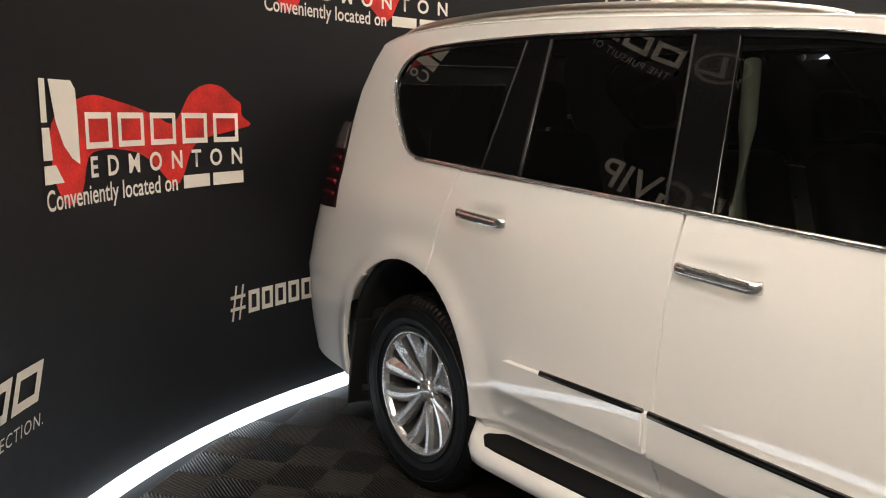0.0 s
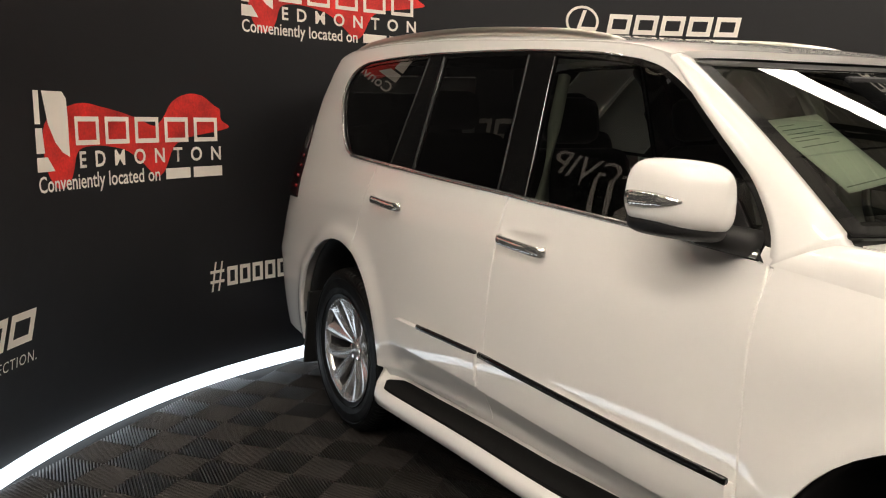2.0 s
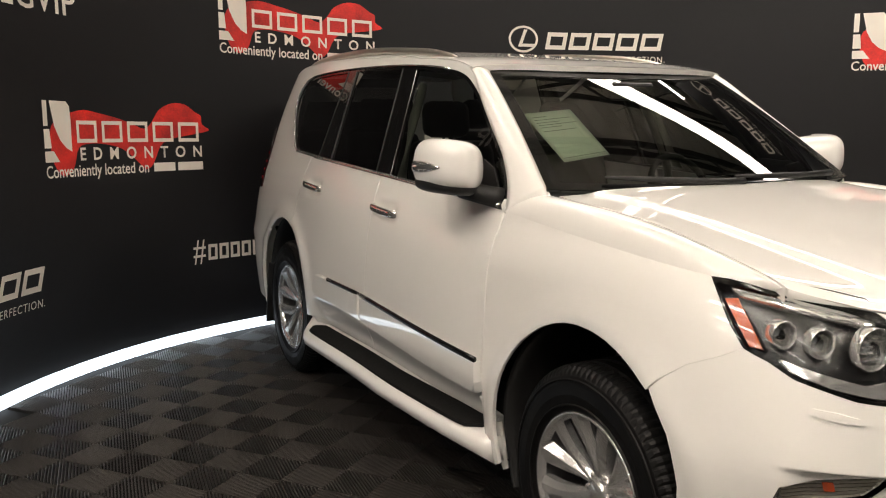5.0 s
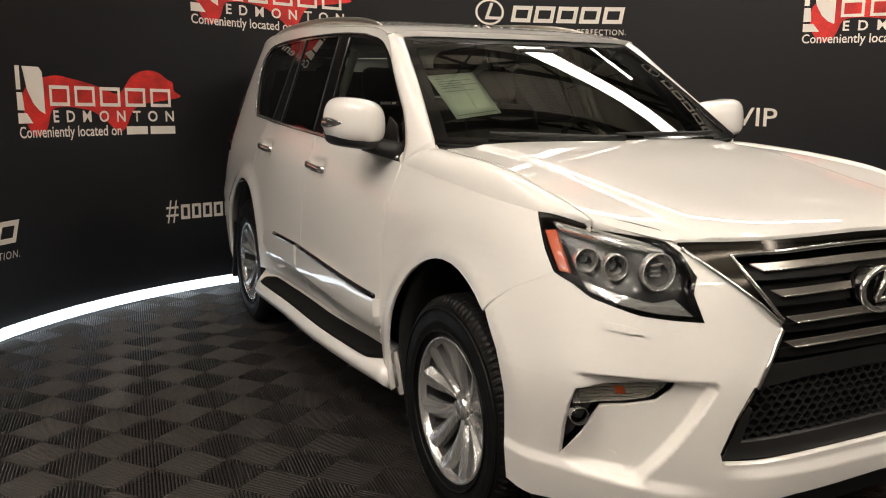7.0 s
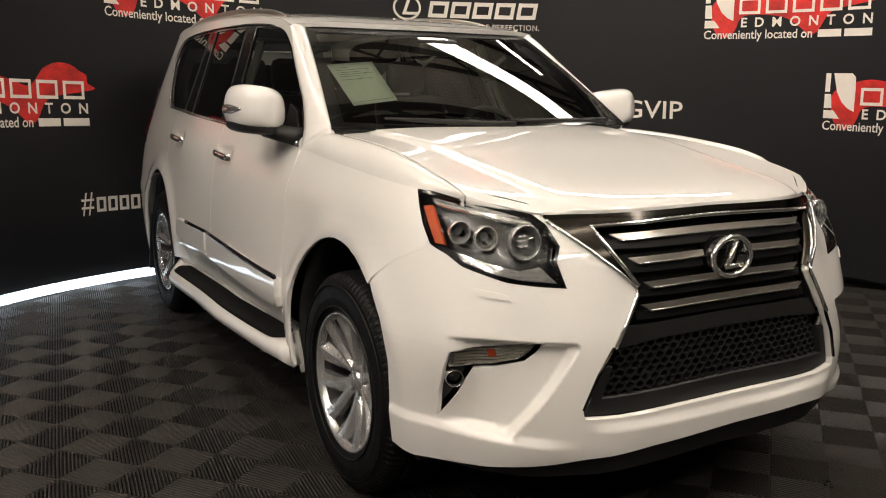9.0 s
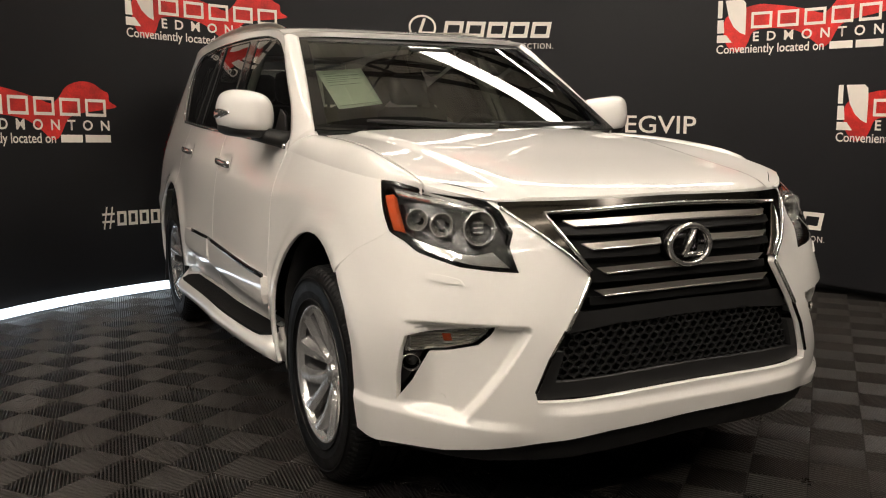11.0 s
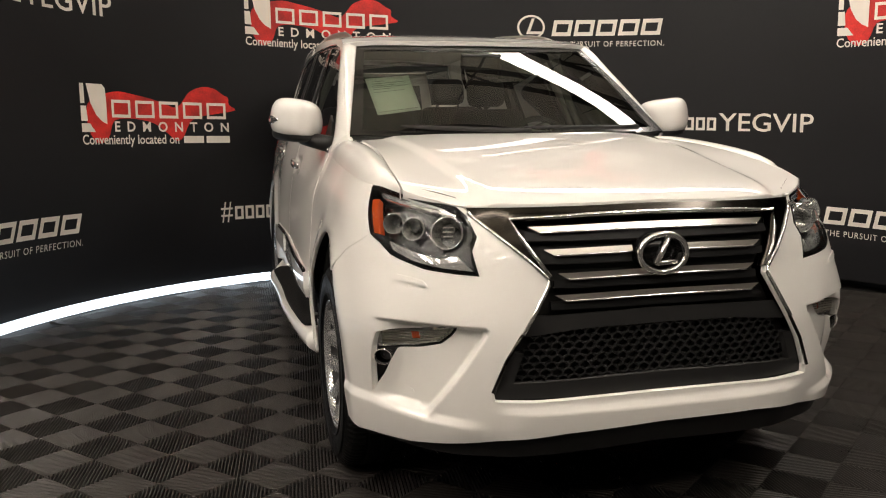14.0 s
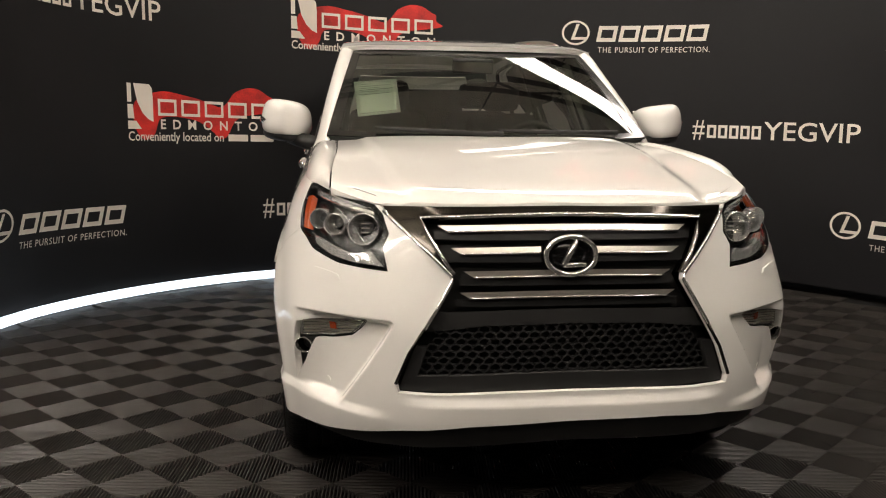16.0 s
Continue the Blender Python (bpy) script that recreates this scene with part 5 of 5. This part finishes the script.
for sg in (-1, 1):
    bm = bmesh.new()
    tube(bm, [(sg * 0.82, 1.45, 0.9), (sg * 0.805, 1.475, 1.16), (sg * 0.735, 1.52, 1.38), (sg * 0.66, 1.57, 1.54)], 0.022, 8, 1.0)
    part("pillar_trim", bm, BEIGE, CAR, "beige inner pillar trim", True)
bm = bmesh.new()
rows = [[(s * 0.60, y, tab(y, ROOF_E) - 0.03 + 0.03 * (1 - s * s)) for s in (-1, -0.5, 0, 0.5, 1)] for y in (1.1, 1.5, 2.0, 2.6, 3.3)]
grid_mesh(bm, rows)
part("headliner", bm, BEIGE, CAR, "beige cloth headlining", True)
bm = bmesh.new()
add_box(bm, -0.11, -0.012, -0.035, 0.11, 0.012, 0.035, 0.01, pose(0, 0.93, 1.50, 10))
part("rear_view_mirror", bm, BLACK_PLASTIC, CAR)
bm = bmesh.new()
add_box(bm, -0.80, 1.0, 0.50, 0.80, 3.4, 0.60, 0.02)
part("cabin_floor", bm, LINER, CAR)

def settled(p):
    """The body's final proportions: a slight taper, rake and bow, the same on both flanks."""
    x, y, z = p
    a = abs(x)
    nose = 1 - step01(-0.32, 0.10, y)
    corner = step01(0.48, 0.82, a) * nose
    edge = math.exp(-((a - 0.78) / 0.08) ** 2) * nose * step01(0.36, 0.58, z) * (1 - step01(0.62, 0.86, z))
    wide = 1.0137 - 0.0284 * y - 0.0474 * z - 0.04 * math.exp(-((y - 0.15) / 0.45) ** 2) * (1 - step01(0.75, 1.0, z)) * step01(-0.35, 0.0, y) + 0.022 * step01(1.5, 2.3, y)
    out = 0.023 * corner + 0.016 * edge
    fwd = nose * (0.034 - 0.11 * x * x) + 0.03 * nose * step01(0.60, 0.86, z) * math.exp(-((a - 0.53) / 0.12) ** 2) - 0.022 * edge
    return Vector((x * wide + math.copysign(out, x), -0.039 + 1.0156 * y + 0.0635 * x * x + 0.0122 * z + 0.0055 * y * y + fwd,
           0.006 + 1.0303 * z - 0.0163 * y + 0.0129 * x * x + 0.028 * corner * (1 - step01(0.52, 0.72, z))))


def settle(ob):
    normals = []
    for v, n in zip(ob.data.vertices, SKIN.get(ob.name) or [None] * len(ob.data.vertices)):
        p, q = v.co.copy(), settled(v.co)
        if n is not None:
            t1 = n.orthogonal().normalized()
            normals.append(tuple((settled(p + t1 * 0.002) - q).cross(settled(p + n.cross(t1) * 0.002) - q).normalized()))
        v.co = q
    if normals:
        ob.data.normals_split_custom_set_from_vertices(normals)


for ob in CAR.children_recursive:
    if ob.type == "MESH" and ob.parent.name.split(".")[0] != "wheel":
        settle(ob)
    if ob.name.split(".")[0] in ("door_mirror", "mirror_base", "mirror_arm", "mirror_indicator", "mirror_glass"):
        for v in ob.data.vertices:
            k = step01(0.76, 0.86, abs(v.co.x))
            v.co.x += math.copysign(0.035 * k, v.co.x)
            v.co.y -= 0.075 * k

# sheet of paper behind the windscreen
sheet = [Vector(screen_surf(s, k)) + Vector((0, 0.012, -0.006)) for s, k in ((-0.925, 0.58), (-0.617, 0.635), (-0.57, 0.255), (-0.84, 0.19))]
bm = bmesh.new()
n = 8
rows = []
for i in range(n + 1):
    a, b = sheet[0].lerp(sheet[1], i / n), sheet[3].lerp(sheet[2], i / n)
    rows.append([a.lerp(b, j / n) for j in range(n + 1)])
grid_mesh(bm, rows)
PAGE = tagged(part("paper_sheet", bm, PAPER, None, smooth=True), "pale green printed sheet propped inside the windscreen", "paper")
mod = PAGE.modifiers.new("thick", "SOLIDIFY")
mod.thickness = 0.0008
nrm = (sheet[1] - sheet[0]).cross(sheet[3] - sheet[0]).normalized()
nrm = nrm if nrm.y < 0 else -nrm
bm = bmesh.new()
for v, u0, u1 in ((0.10, 0.1, 0.4), (0.16, 0.1, 0.85), (0.22, 0.1, 0.6), (0.27, 0.1, 0.9), (0.32, 0.1, 0.55), (0.40, 0.1, 0.8), (0.93, 0.05, 0.95)):
    q = [sheet[0].lerp(sheet[1], u).lerp(sheet[3].lerp(sheet[2], u), w) + nrm * 0.0015 for u, w in ((u0, v), (u1, v), (u1, v + 0.012), (u0, v + 0.012))]
    bm.faces.new([bm.verts.new(p) for p in q])
settle(part("print_bars", bm, INK, PAGE))
settle(PAGE)


# ---- ribbed floor tiles: last, many small pieces ----
PITCH, TILE_TURN = 0.194, -50.6
TILE_O = (-1.813, 0.988)


def tile_mesh():
    """One square of floor, its ribs running corner to corner along its own x."""
    bm = bmesh.new()
    h = PITCH / math.sqrt(2) - 0.003
    k, w = 21, 0.0027
    for i in range(k):
        c = -h + 2 * h * (i + 0.5) / k
        l = h - abs(c) + 0.001
        if l < 0.006:
            continue
        a = [bm.verts.new(p) for p in ((-l, c - w, -0.016), (l, c - w, -0.016), (l, c - w * 0.95, -0.0011), (-l, c - w * 0.95, -0.0011), (-l, c - w * 0.4, 0), (l, c - w * 0.4, 0), (l, c + w * 0.4, 0), (-l, c + w * 0.4, 0), (-l, c + w * 0.95, -0.0011), (l, c + w * 0.95, -0.0011), (l, c + w, -0.016), (-l, c + w, -0.016))]
        for q in ((0, 1, 2, 3), (3, 2, 5, 4), (4, 5, 6, 7), (7, 6, 9, 8), (8, 9, 10, 11), (1, 10, 9, 6, 5, 2), (0, 3, 4, 7, 8, 11)):
            bm.faces.new([a[j] for j in q])
    me = bpy.data.meshes.new("floor_tile")
    bm.to_mesh(me)
    bm.free()
    me.materials.append(TILE)
    return me


TILE_ME = tile_mesh()
co = np.array([v.co[:] for v in TILE_ME.vertices])
polys = [list(p.vertices) for p in TILE_ME.polygons]
e1 = Vector((math.cos(radians(TILE_TURN)), math.sin(radians(TILE_TURN)), 0)) * PITCH
e2 = Vector((-e1.y, e1.x, 0))
cells = []
for i in range(-70, 71):
    for j in range(-70, 71):
        c = Vector((*TILE_O, 0)) + e1 * (i + 0.5) + e2 * (j + 0.5)
        if -4.2 < c.x < 6.2 and -4.6 < c.y < 4.9 and not ((c.x - CX) ** 2 + (c.y - CY) ** 2 > 3.2 ** 2 and c.y > CY + 0.2):
            near = -2.75 < c.x < -0.7 and -1.5 < c.y < 2.9
            cells.append((0 if near else 1, abs(c.x + 1.6) + abs(c.y - 0.6), i, j, c))
cells.sort(key=lambda q: q[:2])
V, F, o = [], [], 0
for k, (_, _, i, j, c) in enumerate(cells):
    turn = TILE_TURN + 45 + (0 if (i + j) % 2 else 90)
    if k < 300:
        ob = new("floor_tile", TILE_ME)
        ob.matrix_world = pose(c.x, c.y, 0, 0, 0, turn)
        ob.parent = FLOOR
    else:
        r = np.array(pose(c.x, c.y, 0, 0, 0, turn))
        V.append(co @ r[:3, :3].T + r[:3, 3])
        F += [[q + o for q in p] for p in polys]
        o += len(co)
me = bpy.data.meshes.new("floor_tiles")
me.from_pydata(np.concatenate(V).tolist(), [], F)
me.materials.append(TILE)
ob = new("floor_tiles", me)
ob.parent = FLOOR
tagged(ob, "grey ribbed interlocking plastic floor tiles", kind="stuff")
